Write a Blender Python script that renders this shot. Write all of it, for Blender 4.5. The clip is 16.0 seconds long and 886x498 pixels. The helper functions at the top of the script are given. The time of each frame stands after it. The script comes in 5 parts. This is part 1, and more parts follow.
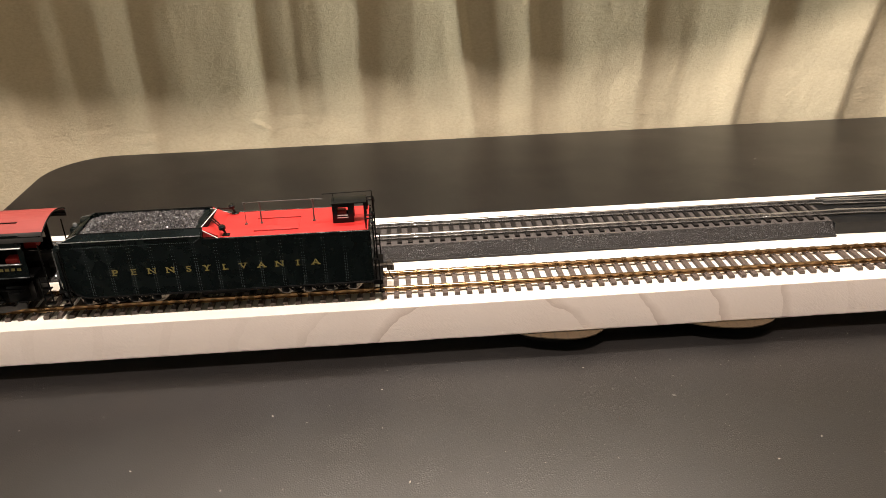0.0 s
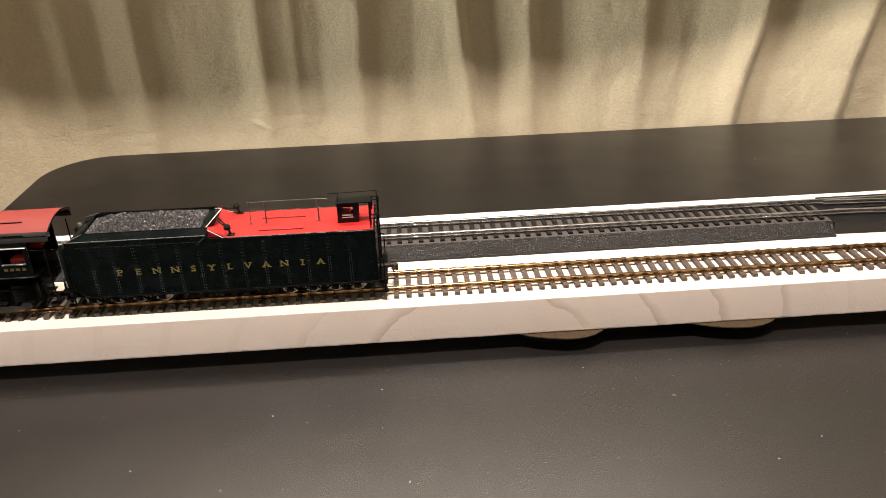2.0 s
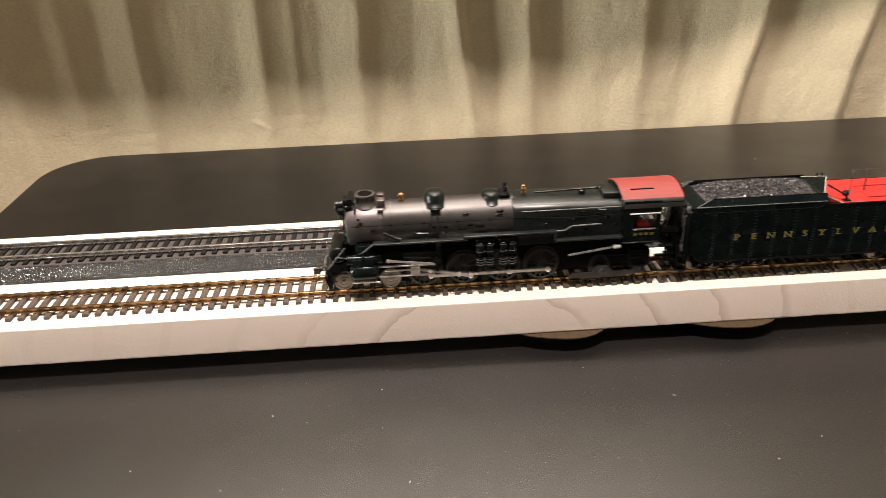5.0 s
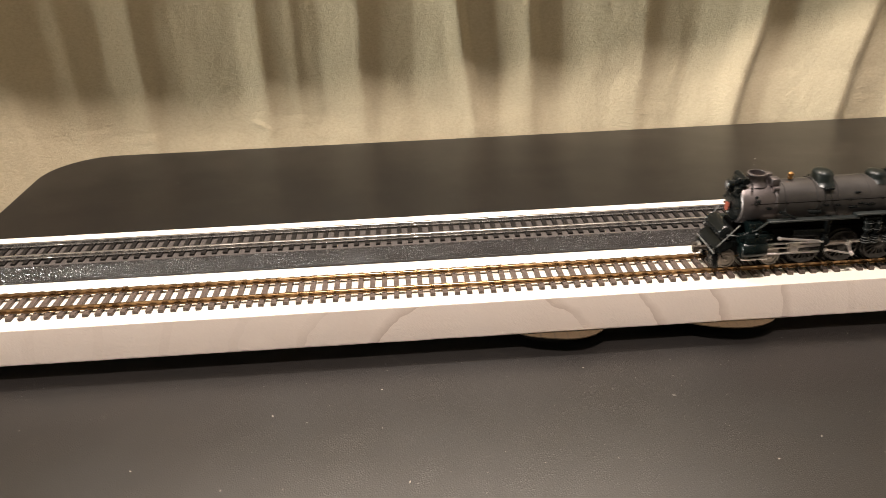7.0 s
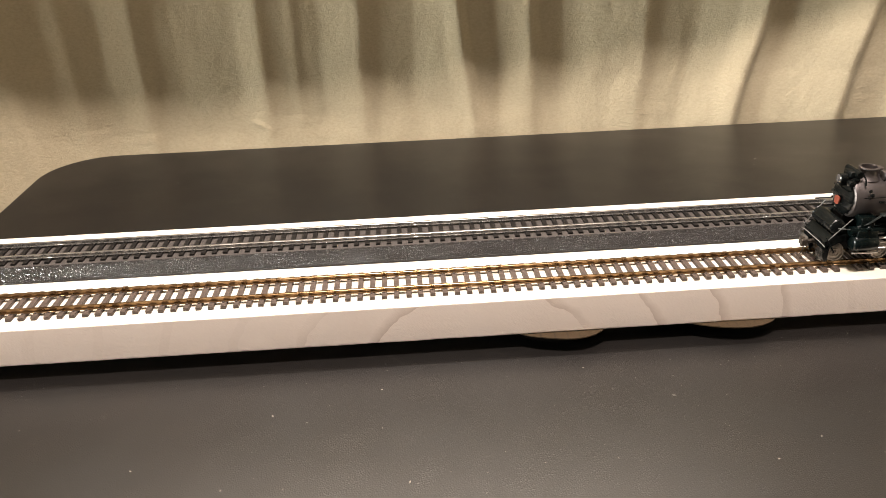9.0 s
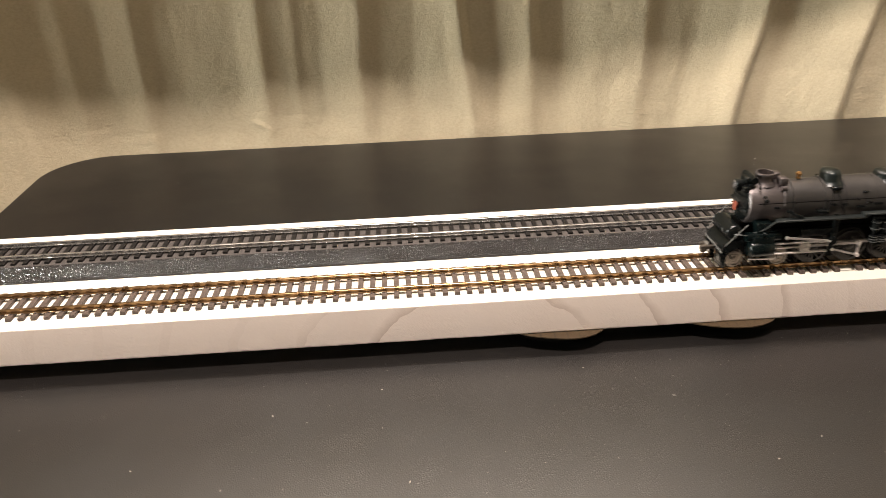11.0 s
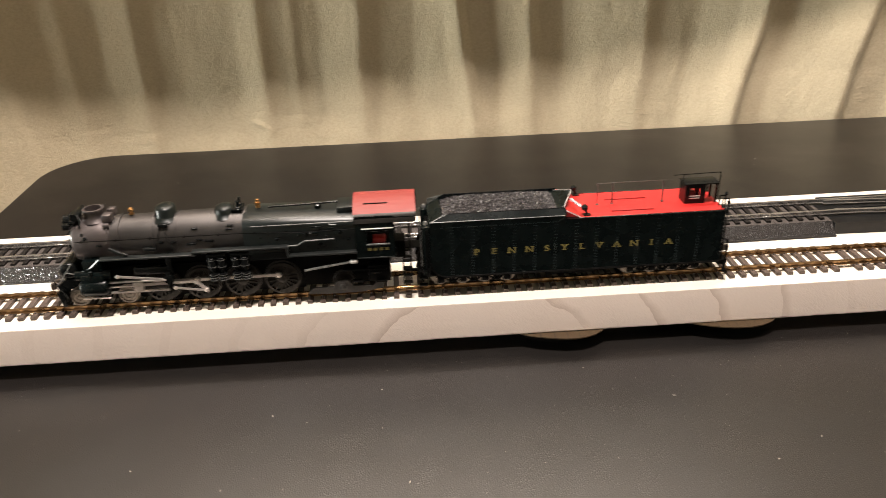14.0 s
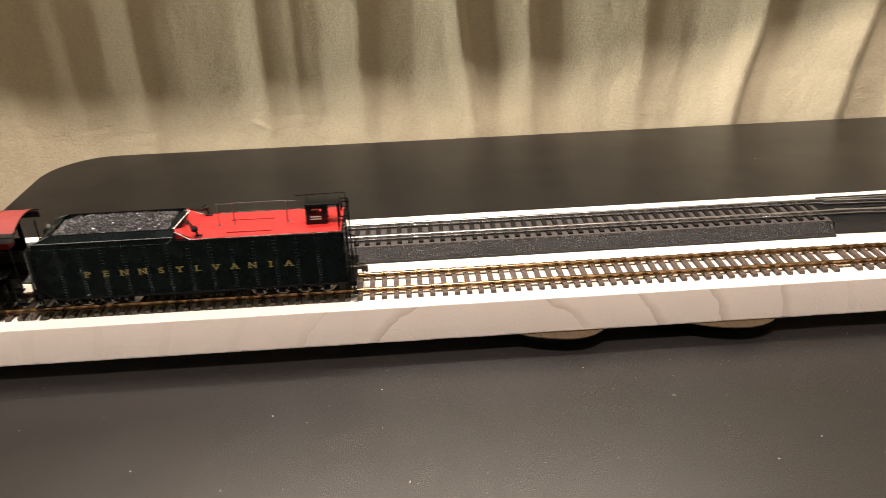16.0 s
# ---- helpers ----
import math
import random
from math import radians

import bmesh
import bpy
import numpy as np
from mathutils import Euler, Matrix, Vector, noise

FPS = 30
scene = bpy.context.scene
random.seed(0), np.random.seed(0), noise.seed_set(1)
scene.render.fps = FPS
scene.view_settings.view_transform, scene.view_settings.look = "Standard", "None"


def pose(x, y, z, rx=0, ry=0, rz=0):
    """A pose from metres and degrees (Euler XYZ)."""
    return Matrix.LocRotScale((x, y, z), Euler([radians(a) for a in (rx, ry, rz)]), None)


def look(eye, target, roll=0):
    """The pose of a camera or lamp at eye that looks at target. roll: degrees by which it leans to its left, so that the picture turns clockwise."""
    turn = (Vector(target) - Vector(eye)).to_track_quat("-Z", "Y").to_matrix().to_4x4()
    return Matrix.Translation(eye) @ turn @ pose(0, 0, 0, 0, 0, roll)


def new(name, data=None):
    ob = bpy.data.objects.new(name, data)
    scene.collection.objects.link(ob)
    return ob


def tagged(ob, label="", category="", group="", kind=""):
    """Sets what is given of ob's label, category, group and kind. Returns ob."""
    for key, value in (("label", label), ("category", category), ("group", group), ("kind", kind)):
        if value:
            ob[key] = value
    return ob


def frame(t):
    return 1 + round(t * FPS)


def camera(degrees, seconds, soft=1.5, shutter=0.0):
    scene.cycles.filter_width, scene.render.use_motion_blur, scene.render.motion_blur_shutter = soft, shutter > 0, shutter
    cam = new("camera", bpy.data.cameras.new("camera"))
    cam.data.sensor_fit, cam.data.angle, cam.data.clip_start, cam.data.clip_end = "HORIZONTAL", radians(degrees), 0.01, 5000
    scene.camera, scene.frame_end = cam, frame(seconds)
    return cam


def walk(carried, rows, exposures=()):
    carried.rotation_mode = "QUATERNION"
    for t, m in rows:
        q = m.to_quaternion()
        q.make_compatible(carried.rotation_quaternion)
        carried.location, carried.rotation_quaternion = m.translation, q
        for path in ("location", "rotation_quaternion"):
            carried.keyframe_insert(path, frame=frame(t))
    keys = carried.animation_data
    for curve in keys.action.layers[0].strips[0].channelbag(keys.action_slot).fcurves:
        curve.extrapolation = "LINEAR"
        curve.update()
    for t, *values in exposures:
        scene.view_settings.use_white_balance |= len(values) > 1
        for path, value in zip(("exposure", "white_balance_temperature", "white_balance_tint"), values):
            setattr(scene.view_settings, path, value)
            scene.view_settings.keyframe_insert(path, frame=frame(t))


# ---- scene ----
cam = camera(60.27, 16.0, soft=0.85, shutter=0.35)
EYE = pose(-0.0095, -0.388, 0.218, 63.23, 1.71, -3.91)
walk(cam, [(0.0, EYE), (16.0, EYE)])

# ---- light: a ceiling lamp over the table, an added lamp for table glare, a soft light from one side, a dim room ----
world = bpy.data.worlds.new("room_world")
scene.world = world
world.use_nodes = True
world.node_tree.nodes["Background"].inputs[0].default_value = (0.9, 0.95, 1.0, 1)
world.node_tree.nodes["Background"].inputs[1].default_value = 0.02
scene.view_settings.exposure = 0.09


def area(name, eye, target, sx, sy, watts, colour):
    d = bpy.data.lights.new(name, "AREA")
    d.shape, d.size, d.size_y, d.energy, d.color = "RECTANGLE", sx, sy, watts, colour
    ob = new(name, d)
    ob.matrix_world = look(eye, target)
    return ob


area("ceiling_light", (0.02, -0.27, 1.45), (0.02, -0.05, 0.0), 0.26, 0.08, 36.0, (1.0, 0.88, 0.80))
# Added lamp with no known source: it puts glare on the near tabletop
area("glare_fill_light", (0.00, 0.147, 0.575), (0.00, 0.147, 0.0), 0.60, 0.02, 4.5, (1.0, 0.88, 0.79))
area("side_light", (-4.00, -0.22, 0.20), (0.25, 0.40, 0.05), 0.80, 0.25, 212.0, (0.97, 1.0, 0.93))


# ---- materials ----
def mat(name, colour, rough=0.5, metal=0.0, var=0.15, scale=300.0, bump=0.0, bscale=1500.0, bdist=0.0004, spec=0.5, second=None, rvar=0.1):
    """Principled surface; colour and gloss vary at two scales, with a fine relief."""
    m = bpy.data.materials.new(name)
    m.use_nodes = True
    nt = m.node_tree
    b = nt.nodes["Principled BSDF"]
    tc = nt.nodes.new("ShaderNodeTexCoord")
    n1 = nt.nodes.new("ShaderNodeTexNoise")
    n1.inputs["Scale"].default_value, n1.inputs["Detail"].default_value = scale, 6
    n2 = nt.nodes.new("ShaderNodeTexNoise")
    n2.inputs["Scale"].default_value, n2.inputs["Detail"].default_value = bscale, 4
    for n in (n1, n2):
        nt.links.new(tc.outputs["Object"], n.inputs["Vector"])
    ramp = nt.nodes.new("ShaderNodeValToRGB")
    lo = tuple(c * (1 - var) for c in colour)
    hi = second or tuple(min(1, c * (1 + var)) for c in colour)
    ramp.color_ramp.elements[0].position, ramp.color_ramp.elements[1].position = 0.3, 0.7
    ramp.color_ramp.elements[0].color, ramp.color_ramp.elements[1].color = (*lo, 1), (*hi, 1)
    mix = nt.nodes.new("ShaderNodeMath")
    mix.operation = "MULTIPLY_ADD"
    mix.inputs[1].default_value, mix.inputs[2].default_value = 0.35, 0.0
    nt.links.new(n2.outputs["Fac"], mix.inputs[0])
    add = nt.nodes.new("ShaderNodeMath")
    add.operation = "MULTIPLY_ADD"
    add.inputs[1].default_value = 0.65
    nt.links.new(n1.outputs["Fac"], add.inputs[0])
    nt.links.new(mix.outputs[0], add.inputs[2])
    nt.links.new(add.outputs[0], ramp.inputs[0])
    nt.links.new(ramp.outputs[0], b.inputs["Base Color"])
    rr = nt.nodes.new("ShaderNodeMapRange")
    rr.inputs[3].default_value, rr.inputs[4].default_value = max(0.02, rough - rvar), min(1, rough + rvar)
    nt.links.new(n1.outputs["Fac"], rr.inputs[0])
    nt.links.new(rr.outputs[0], b.inputs["Roughness"])
    b.inputs["Metallic"].default_value = metal
    b.inputs["Specular IOR Level"].default_value = spec
    if bump:
        bp = nt.nodes.new("ShaderNodeBump")
        bp.inputs["Strength"].default_value, bp.inputs["Distance"].default_value = bump, bdist
        nt.links.new(n2.outputs["Fac"], bp.inputs["Height"])
        nt.links.new(bp.outputs[0], b.inputs["Normal"])
    return m


GREEN = mat("brunswick_green_paint", (0.0013, 0.0036, 0.0036), 0.27, var=0.25, scale=120, bump=0.05, spec=0.30)
BOILER = mat("boiler_paint", (0.078, 0.072, 0.069), 0.44, var=0.15, scale=90, bump=0.08, metal=0.82, spec=0.4)
FIREBOX = mat("satin_green_paint", (0.0025, 0.0050, 0.0048), 0.36, var=0.25, scale=120, bump=0.06, spec=0.55)
# Greyed above the green so the boards' edge highlights sit in the colour
RUNBOARD = mat("highlit_running_board", (0.012, 0.014, 0.0135), 0.36, var=0.3, scale=150, bump=0.08, spec=0.6)
GRAPHITE = mat("graphite_smokebox", (0.125, 0.107, 0.105), 0.42, var=0.15, scale=150, bump=0.1, metal=0.8)
# Grey lightened to carry highlights on rails, pipes and ribs; wear on the bead
WIRE = mat("highlit_worn_metal", (0.17, 0.17, 0.165), 0.28, 0.4, var=0.3)
# Lighter than the tank: the light caught by the rivets is in this colour
RIVET = mat("highlit_rivet_heads", (0.016, 0.024, 0.025), 0.35, var=0.4, scale=300)
DOME = mat("dome_green_paint", (0.005, 0.0075, 0.007), 0.33, var=0.2, scale=120, bump=0.05, spec=0.32)
BLACK = mat("black_plastic", (0.004, 0.0048, 0.0048), 0.24, var=0.3, scale=200, spec=0.3)
DARK = mat("dark_underframe", (0.0022, 0.0020, 0.0018), 0.5, var=0.4, scale=300, spec=0.06)
RED = mat("bright_red_deck", (0.42, 0.016, 0.014), 0.45, var=0.08, scale=100, bump=0.05)
ROOFRED = mat("oxide_red_roof", (0.20, 0.024, 0.018), 0.6, var=0.08, scale=100, bump=0.05)
STEEL = mat("nickel_rods", (0.80, 0.73, 0.70), 0.42, 0.85, var=0.15, scale=400)
TYRE = mat("blackened_wheel", (0.022, 0.018, 0.015), 0.35, 0.3, var=0.3, scale=400)
WHEEL = mat("nickel_wheel", (0.27, 0.235, 0.205), 0.42, 0.8, var=0.2, scale=400)
BRASS = mat("turned_brass", (0.58, 0.33, 0.13), 0.3, 0.95, var=0.1)
GOLD = mat("gold_lettering", (0.21, 0.165, 0.045), 0.5, var=0.1)
AERIAL = mat("grey_aerial_metal", (0.075, 0.068, 0.062), 0.4, 0.3, var=0.3)
COUPLER = mat("brown_coupler_metal", (0.050, 0.040, 0.032), 0.42, 0.5, var=0.3)
PALE = mat("pale_metal_edge", (0.55, 0.53, 0.50), 0.45, 0.3, var=0.1)
COAL = mat("model_coal", (0.06, 0.056, 0.058), 0.24, var=0.6, scale=900, bump=0.4, rvar=0.12, spec=1.0)
GLASSRED = mat("red_cab_fitting", (0.40, 0.02, 0.018), 0.5)
PLATE = mat("faded_red_plate", (0.20, 0.042, 0.022), 0.5)
BRASSRAIL = mat("brass_rail", (0.20, 0.11, 0.045), 0.28, 0.9, var=0.4, scale=60, bscale=700, second=(0.38, 0.24, 0.12))
NICKELRAIL = mat("steel_rail", (0.56, 0.54, 0.52), 0.22, 0.9, var=0.2, scale=80)
TIE = mat("brown_plastic_tie", (0.070, 0.049, 0.039), 0.55, var=0.3, scale=400, bump=0.25, bscale=2500)
EZTIE = mat("grey_brown_tie", (0.0075, 0.006, 0.0053), 0.5, spec=0.25, var=0.3, scale=400, bump=0.25, bscale=2500)
ROADBED = mat("grey_ballast_roadbed", (0.012, 0.010, 0.010), 0.32, var=0.8, scale=1100, bump=1.0, bscale=1400, bdist=0.0013, rvar=0.1, spec=0.5)
BALLAST = mat("grey_brown_ballast_bed", (0.050, 0.042, 0.038), 0.6, var=0.4, scale=900, bump=0.8, bscale=1500)
SWITCHBLACK = mat("black_turnout_plastic", (0.007, 0.007, 0.0075), 0.34, var=0.4, scale=250, bump=0.25, bscale=900, spec=0.3)
# Bark taken almost to black: the board's shade is in its colour
BARK = mat("shaded_brown_bark", (0.006, 0.004, 0.003), 0.9, spec=0.05, var=0.4, scale=200, bump=0.5)


def tuned(m, fn):
    nt = m.node_tree
    fn(nt, nt.nodes["Principled BSDF"])
    return m


def wood_nodes(colour, dark, ring, rough, relief):
    """Sawn pine: wide growth rings, fine grain along x, torn saw marks."""
    def fn(nt, b):
        tc = nt.nodes.new("ShaderNodeTexCoord")
        mp = nt.nodes.new("ShaderNodeMapping")
        mp.inputs["Location"].default_value = (-0.031, 0.0, 0.064)
        nt.links.new(tc.outputs["Object"], mp.inputs[0])
        wv = nt.nodes.new("ShaderNodeTexWave")
        wv.wave_type, wv.rings_direction, wv.wave_profile = "RINGS", "Y", "SAW"
        wv.inputs["Phase Offset"].default_value = 0.0
        wv.inputs["Scale"].default_value, wv.inputs["Distortion"].default_value = ring, 0.9
        wv.inputs["Detail"].default_value, wv.inputs["Detail Scale"].default_value = 3, 6.0
        nt.links.new(mp.outputs[0], wv.inputs[0])
        rot = nt.nodes.new("ShaderNodeMapping")
        rot.inputs["Rotation"].default_value = (0, -0.75, 0)
        nt.links.new(tc.outputs["Object"], rot.inputs[0])
        st = nt.nodes.new("ShaderNodeMapping")
        st.inputs["Scale"].default_value = (520, 1200, 1200)
        nt.links.new(rot.outputs[0], st.inputs[0])
        ns = nt.nodes.new("ShaderNodeTexNoise")
        ns.inputs["Scale"].default_value, ns.inputs["Detail"].default_value = 1.0, 8
        nt.links.new(st.outputs[0], ns.inputs[0])
        big = nt.nodes.new("ShaderNodeTexNoise")
        big.inputs["Scale"].default_value = 25
        nt.links.new(tc.outputs["Object"], big.inputs[0])
        ramp = nt.nodes.new("ShaderNodeValToRGB")
        ramp.color_ramp.elements[0].position, ramp.color_ramp.elements[1].position = 0.0, 0.16
        ramp.color_ramp.elements[0].color, ramp.color_ramp.elements[1].color = (*dark, 1), (*colour, 1)
        # rings fade out along parts of the plank
        msk = nt.nodes.new("ShaderNodeTexNoise")
        msk.inputs["Scale"].default_value = 9.0
        nt.links.new(tc.outputs["Object"], msk.inputs[0])
        lift = nt.nodes.new("ShaderNodeMapRange")
        lift.inputs[1].default_value, lift.inputs[2].default_value = 0.46, 0.58
        lift.inputs[3].default_value, lift.inputs[4].default_value = 0.14, 0.0
        nt.links.new(msk.outputs["Fac"], lift.inputs[0])
        most = nt.nodes.new("ShaderNodeMath")
        most.operation = "MAXIMUM"
        nt.links.new(wv.outputs["Fac"], most.inputs[0])
        nt.links.new(lift.outputs[0], most.inputs[1])
        nt.links.new(most.outputs[0], ramp.inputs[0])
        mx = nt.nodes.new("ShaderNodeMixRGB")
        mx.blend_type, mx.inputs[0].default_value = "MULTIPLY", 0.5
        r2 = nt.nodes.new("ShaderNodeValToRGB")
        r2.color_ramp.elements[0].color, r2.color_ramp.elements[1].color = (0.91, 0.90, 0.89, 1), (1, 1, 1, 1)
        r2.color_ramp.elements[0].position, r2.color_ramp.elements[1].position = 0.3, 0.65
        ad = nt.nodes.new("ShaderNodeMath")
        ad.operation = "MULTIPLY_ADD"
        ad.inputs[1].default_value = 0.5
        hf = nt.nodes.new("ShaderNodeMath")
        hf.operation, hf.inputs[1].default_value = "MULTIPLY", 0.5
        nt.links.new(big.outputs["Fac"], hf.inputs[0])
        nt.links.new(ns.outputs["Fac"], ad.inputs[0])
        nt.links.new(hf.outputs[0], ad.inputs[2])
        nt.links.new(ad.outputs[0], r2.inputs[0])
        nt.links.new(ramp.outputs[0], mx.inputs[1])
        nt.links.new(r2.outputs[0], mx.inputs[2])
        nt.links.new(mx.outputs[0], b.inputs["Base Color"])
        bp = nt.nodes.new("ShaderNodeBump")
        bp.inputs["Strength"].default_value, bp.inputs["Distance"].default_value = relief, 0.0006
        nt.links.new(ns.outputs["Fac"], bp.inputs["Height"])
        nt.links.new(bp.outputs[0], b.inputs["Normal"])
        b.inputs["Roughness"].default_value = rough
    return fn


PINE = tuned(mat("pale_sawn_pine", (0.6, 0.5, 0.4), 0.7), wood_nodes((0.90, 0.765, 0.69), (0.69, 0.55, 0.475), 8.7, 0.75, 0.38))
SLICE = tuned(mat("brown_wood_slice", (0.3, 0.18, 0.08), 0.6), wood_nodes((0.055, 0.032, 0.012), (0.025, 0.014, 0.005), 60.0, 0.6, 0.3))
WHITEPAINT = mat("cream_white_paint", (0.70, 0.645, 0.56), 0.6, var=0.05, scale=60, bump=0.12, bscale=700)


def table_nodes(nt, b):
    """Black grained vinyl-like plastic with wipes and scuffs."""
    tc = nt.nodes.new("ShaderNodeTexCoord")
    vo = nt.nodes.new("ShaderNodeTexVoronoi")
    vo.feature, vo.inputs["Scale"].default_value = "DISTANCE_TO_EDGE", 850
    wob = nt.nodes.new("ShaderNodeTexNoise")
    wob.inputs["Scale"].default_value, wob.inputs["Detail"].default_value = 90, 5
    nt.links.new(tc.outputs["Object"], wob.inputs[0])
    nt.links.new(tc.outputs["Object"], vo.inputs[0])
    big = nt.nodes.new("ShaderNodeTexNoise")
    big.inputs["Scale"].default_value, big.inputs["Detail"].default_value = 22, 11
    nt.links.new(tc.outputs["Object"], big.inputs[0])
    ramp = nt.nodes.new("ShaderNodeValToRGB")
    ramp.color_ramp.elements[0].position, ramp.color_ramp.elements[1].position = 0.35, 0.75
    ramp.color_ramp.elements[0].color, ramp.color_ramp.elements[1].color = (0.0053, 0.0042, 0.0037, 1), (0.0094, 0.0075, 0.0067, 1)
    nt.links.new(big.outputs["Fac"], ramp.inputs[0])
    rr = nt.nodes.new("ShaderNodeMapRange")
    rr.inputs[1].default_value, rr.inputs[2].default_value = 0.3, 0.7
    rr.inputs[3].default_value, rr.inputs[4].default_value = 0.39, 0.32
    nt.links.new(big.outputs["Fac"], rr.inputs[0])
    nt.links.new(rr.outputs[0], b.inputs["Roughness"])
    hm0 = nt.nodes.new("ShaderNodeMath")
    hm0.operation = "MULTIPLY"
    nt.links.new(vo.outputs["Distance"], hm0.inputs[0])
    nt.links.new(wob.outputs["Fac"], hm0.inputs[1])
    patch = nt.nodes.new("ShaderNodeMapRange")
    patch.inputs[1].default_value, patch.inputs[2].default_value = 0.42, 0.68
    patch.inputs[3].default_value, patch.inputs[4].default_value = 0.45, 0.85
    nt.links.new(big.outputs["Fac"], patch.inputs[0])
    hm = nt.nodes.new("ShaderNodeMath")
    hm.operation = "MULTIPLY"
    nt.links.new(hm0.outputs[0], hm.inputs[0])
    nt.links.new(patch.outputs[0], hm.inputs[1])
    # wiped scuffs, drawn out slantwise
    turn = nt.nodes.new("ShaderNodeMapping")
    turn.inputs["Rotation"].default_value = (0, 0, 0.9)
    nt.links.new(tc.outputs["Object"], turn.inputs[0])
    draw = nt.nodes.new("ShaderNodeMapping")
    draw.inputs["Scale"].default_value = (25, 420, 1)
    nt.links.new(turn.outputs[0], draw.inputs[0])
    scuff = nt.nodes.new("ShaderNodeTexNoise")
    scuff.inputs["Scale"].default_value, scuff.inputs["Detail"].default_value = 1.0, 5
    nt.links.new(draw.outputs[0], scuff.inputs[0])
    cut = nt.nodes.new("ShaderNodeMapRange")
    cut.inputs[1].default_value, cut.inputs[2].default_value = 0.60, 0.80
    cut.inputs[3].default_value, cut.inputs[4].default_value = 0.0, 0.30
    nt.links.new(scuff.outputs["Fac"], cut.inputs[0])
    mx = nt.nodes.new("ShaderNodeMixRGB")
    mx.inputs[2].default_value = (0.075, 0.068, 0.06, 1)
    # the wiping left its marks in some places more than in others
    worn = nt.nodes.new("ShaderNodeTexNoise")
    worn.inputs["Scale"].default_value, worn.inputs["Detail"].default_value = 7.0, 3
    nt.links.new(tc.outputs["Object"], worn.inputs[0])
    some = nt.nodes.new("ShaderNodeMapRange")
    some.inputs[1].default_value, some.inputs[2].default_value = 0.45, 0.62
    nt.links.new(worn.outputs["Fac"], some.inputs[0])
    both = nt.nodes.new("ShaderNodeMath")
    both.operation = "MULTIPLY"
    nt.links.new(cut.outputs[0], both.inputs[0])
    nt.links.new(some.outputs[0], both.inputs[1])
    nt.links.new(both.outputs[0], mx.inputs[0])
    nt.links.new(ramp.outputs[0], mx.inputs[1])
    nt.links.new(mx.outputs[0], b.inputs["Base Color"])
    bp = nt.nodes.new("ShaderNodeBump")
    bp.inputs["Strength"].default_value, bp.inputs["Distance"].default_value = 0.45, 0.0008
    nt.links.new(hm.outputs[0], bp.inputs["Height"])
    nt.links.new(bp.outputs[0], b.inputs["Normal"])
    b.inputs["Specular IOR Level"].default_value = 0.78


TABLE = tuned(mat("black_grained_tabletop", (0.02, 0.02, 0.02), 0.35), table_nodes)


def cloth_nodes(nt, b):
    """Thick beige cotton with a crinkled, felted face."""
    tc = nt.nodes.new("ShaderNodeTexCoord")
    st = nt.nodes.new("ShaderNodeMapping")
    st.inputs["Scale"].default_value = (1.0, 1.0, 1.7)
    nt.links.new(tc.outputs["Object"], st.inputs[0])
    n1 = nt.nodes.new("ShaderNodeTexNoise")
    n1.inputs["Scale"].default_value, n1.inputs["Detail"].default_value, n1.inputs["Roughness"].default_value = 270, 9, 0.66
    n2 = nt.nodes.new("ShaderNodeTexNoise")
    n2.inputs["Scale"].default_value, n2.inputs["Detail"].default_value = 900, 6
    for n in (n1, n2):
        nt.links.new(st.outputs[0], n.inputs[0])
    ramp = nt.nodes.new("ShaderNodeValToRGB")
    ramp.color_ramp.elements[0].position, ramp.color_ramp.elements[1].position = 0.3, 0.7
    ramp.color_ramp.elements[0].color, ramp.color_ramp.elements[1].color = (0.47, 0.392, 0.268, 1), (0.57, 0.487, 0.34, 1)
    nt.links.new(n1.outputs["Fac"], ramp.inputs[0])
    nt.links.new(ramp.outputs[0], b.inputs["Base Color"])
    ad = nt.nodes.new("ShaderNodeMath")
    ad.operation, ad.inputs[1].default_value = "MULTIPLY_ADD", 0.35
    nt.links.new(n2.outputs["Fac"], ad.inputs[0])
    nt.links.new(n1.outputs["Fac"], ad.inputs[2])
    bp = nt.nodes.new("ShaderNodeBump")
    bp.inputs["Strength"].default_value, bp.inputs["Distance"].default_value = 0.55, 0.0019
    nt.links.new(ad.outputs[0], bp.inputs["Height"])
    nt.links.new(bp.outputs[0], b.inputs["Normal"])
    b.inputs["Roughness"].default_value = 0.95
    b.inputs["Specular IOR Level"].default_value = 0.15
    b.inputs["Sheen Weight"].default_value = 0.2


CLOTH = tuned(mat("beige_felted_curtain", (0.55, 0.48, 0.36), 0.9), cloth_nodes)
# Unseen walls: pale plaster bounces light onto the curtain, dark plaster cuts it
PLASTER = mat("plain_room_plaster", (0.66, 0.59, 0.47), 0.9, var=0.05, scale=5, bscale=60)
DIMWALL = mat("low_bounce_plaster", (0.16, 0.145, 0.125), 0.9, var=0.08, scale=5, bscale=60)
CARPET = mat("brown_floor", (0.16, 0.12, 0.09), 0.9, var=0.2, scale=20, bscale=200)
DUST = mat("pale_dust", (0.36, 0.33, 0.29), 0.9)


# ---- mesh helpers (millimetres) ----
def part(name, bm, material, parent=None, label="", smooth=40):
    me = bpy.data.meshes.new(name)
    bmesh.ops.recalc_face_normals(bm, faces=bm.faces)
    bm.to_mesh(me)
    bm.free()
    return place(name, me, material, parent, label, smooth)


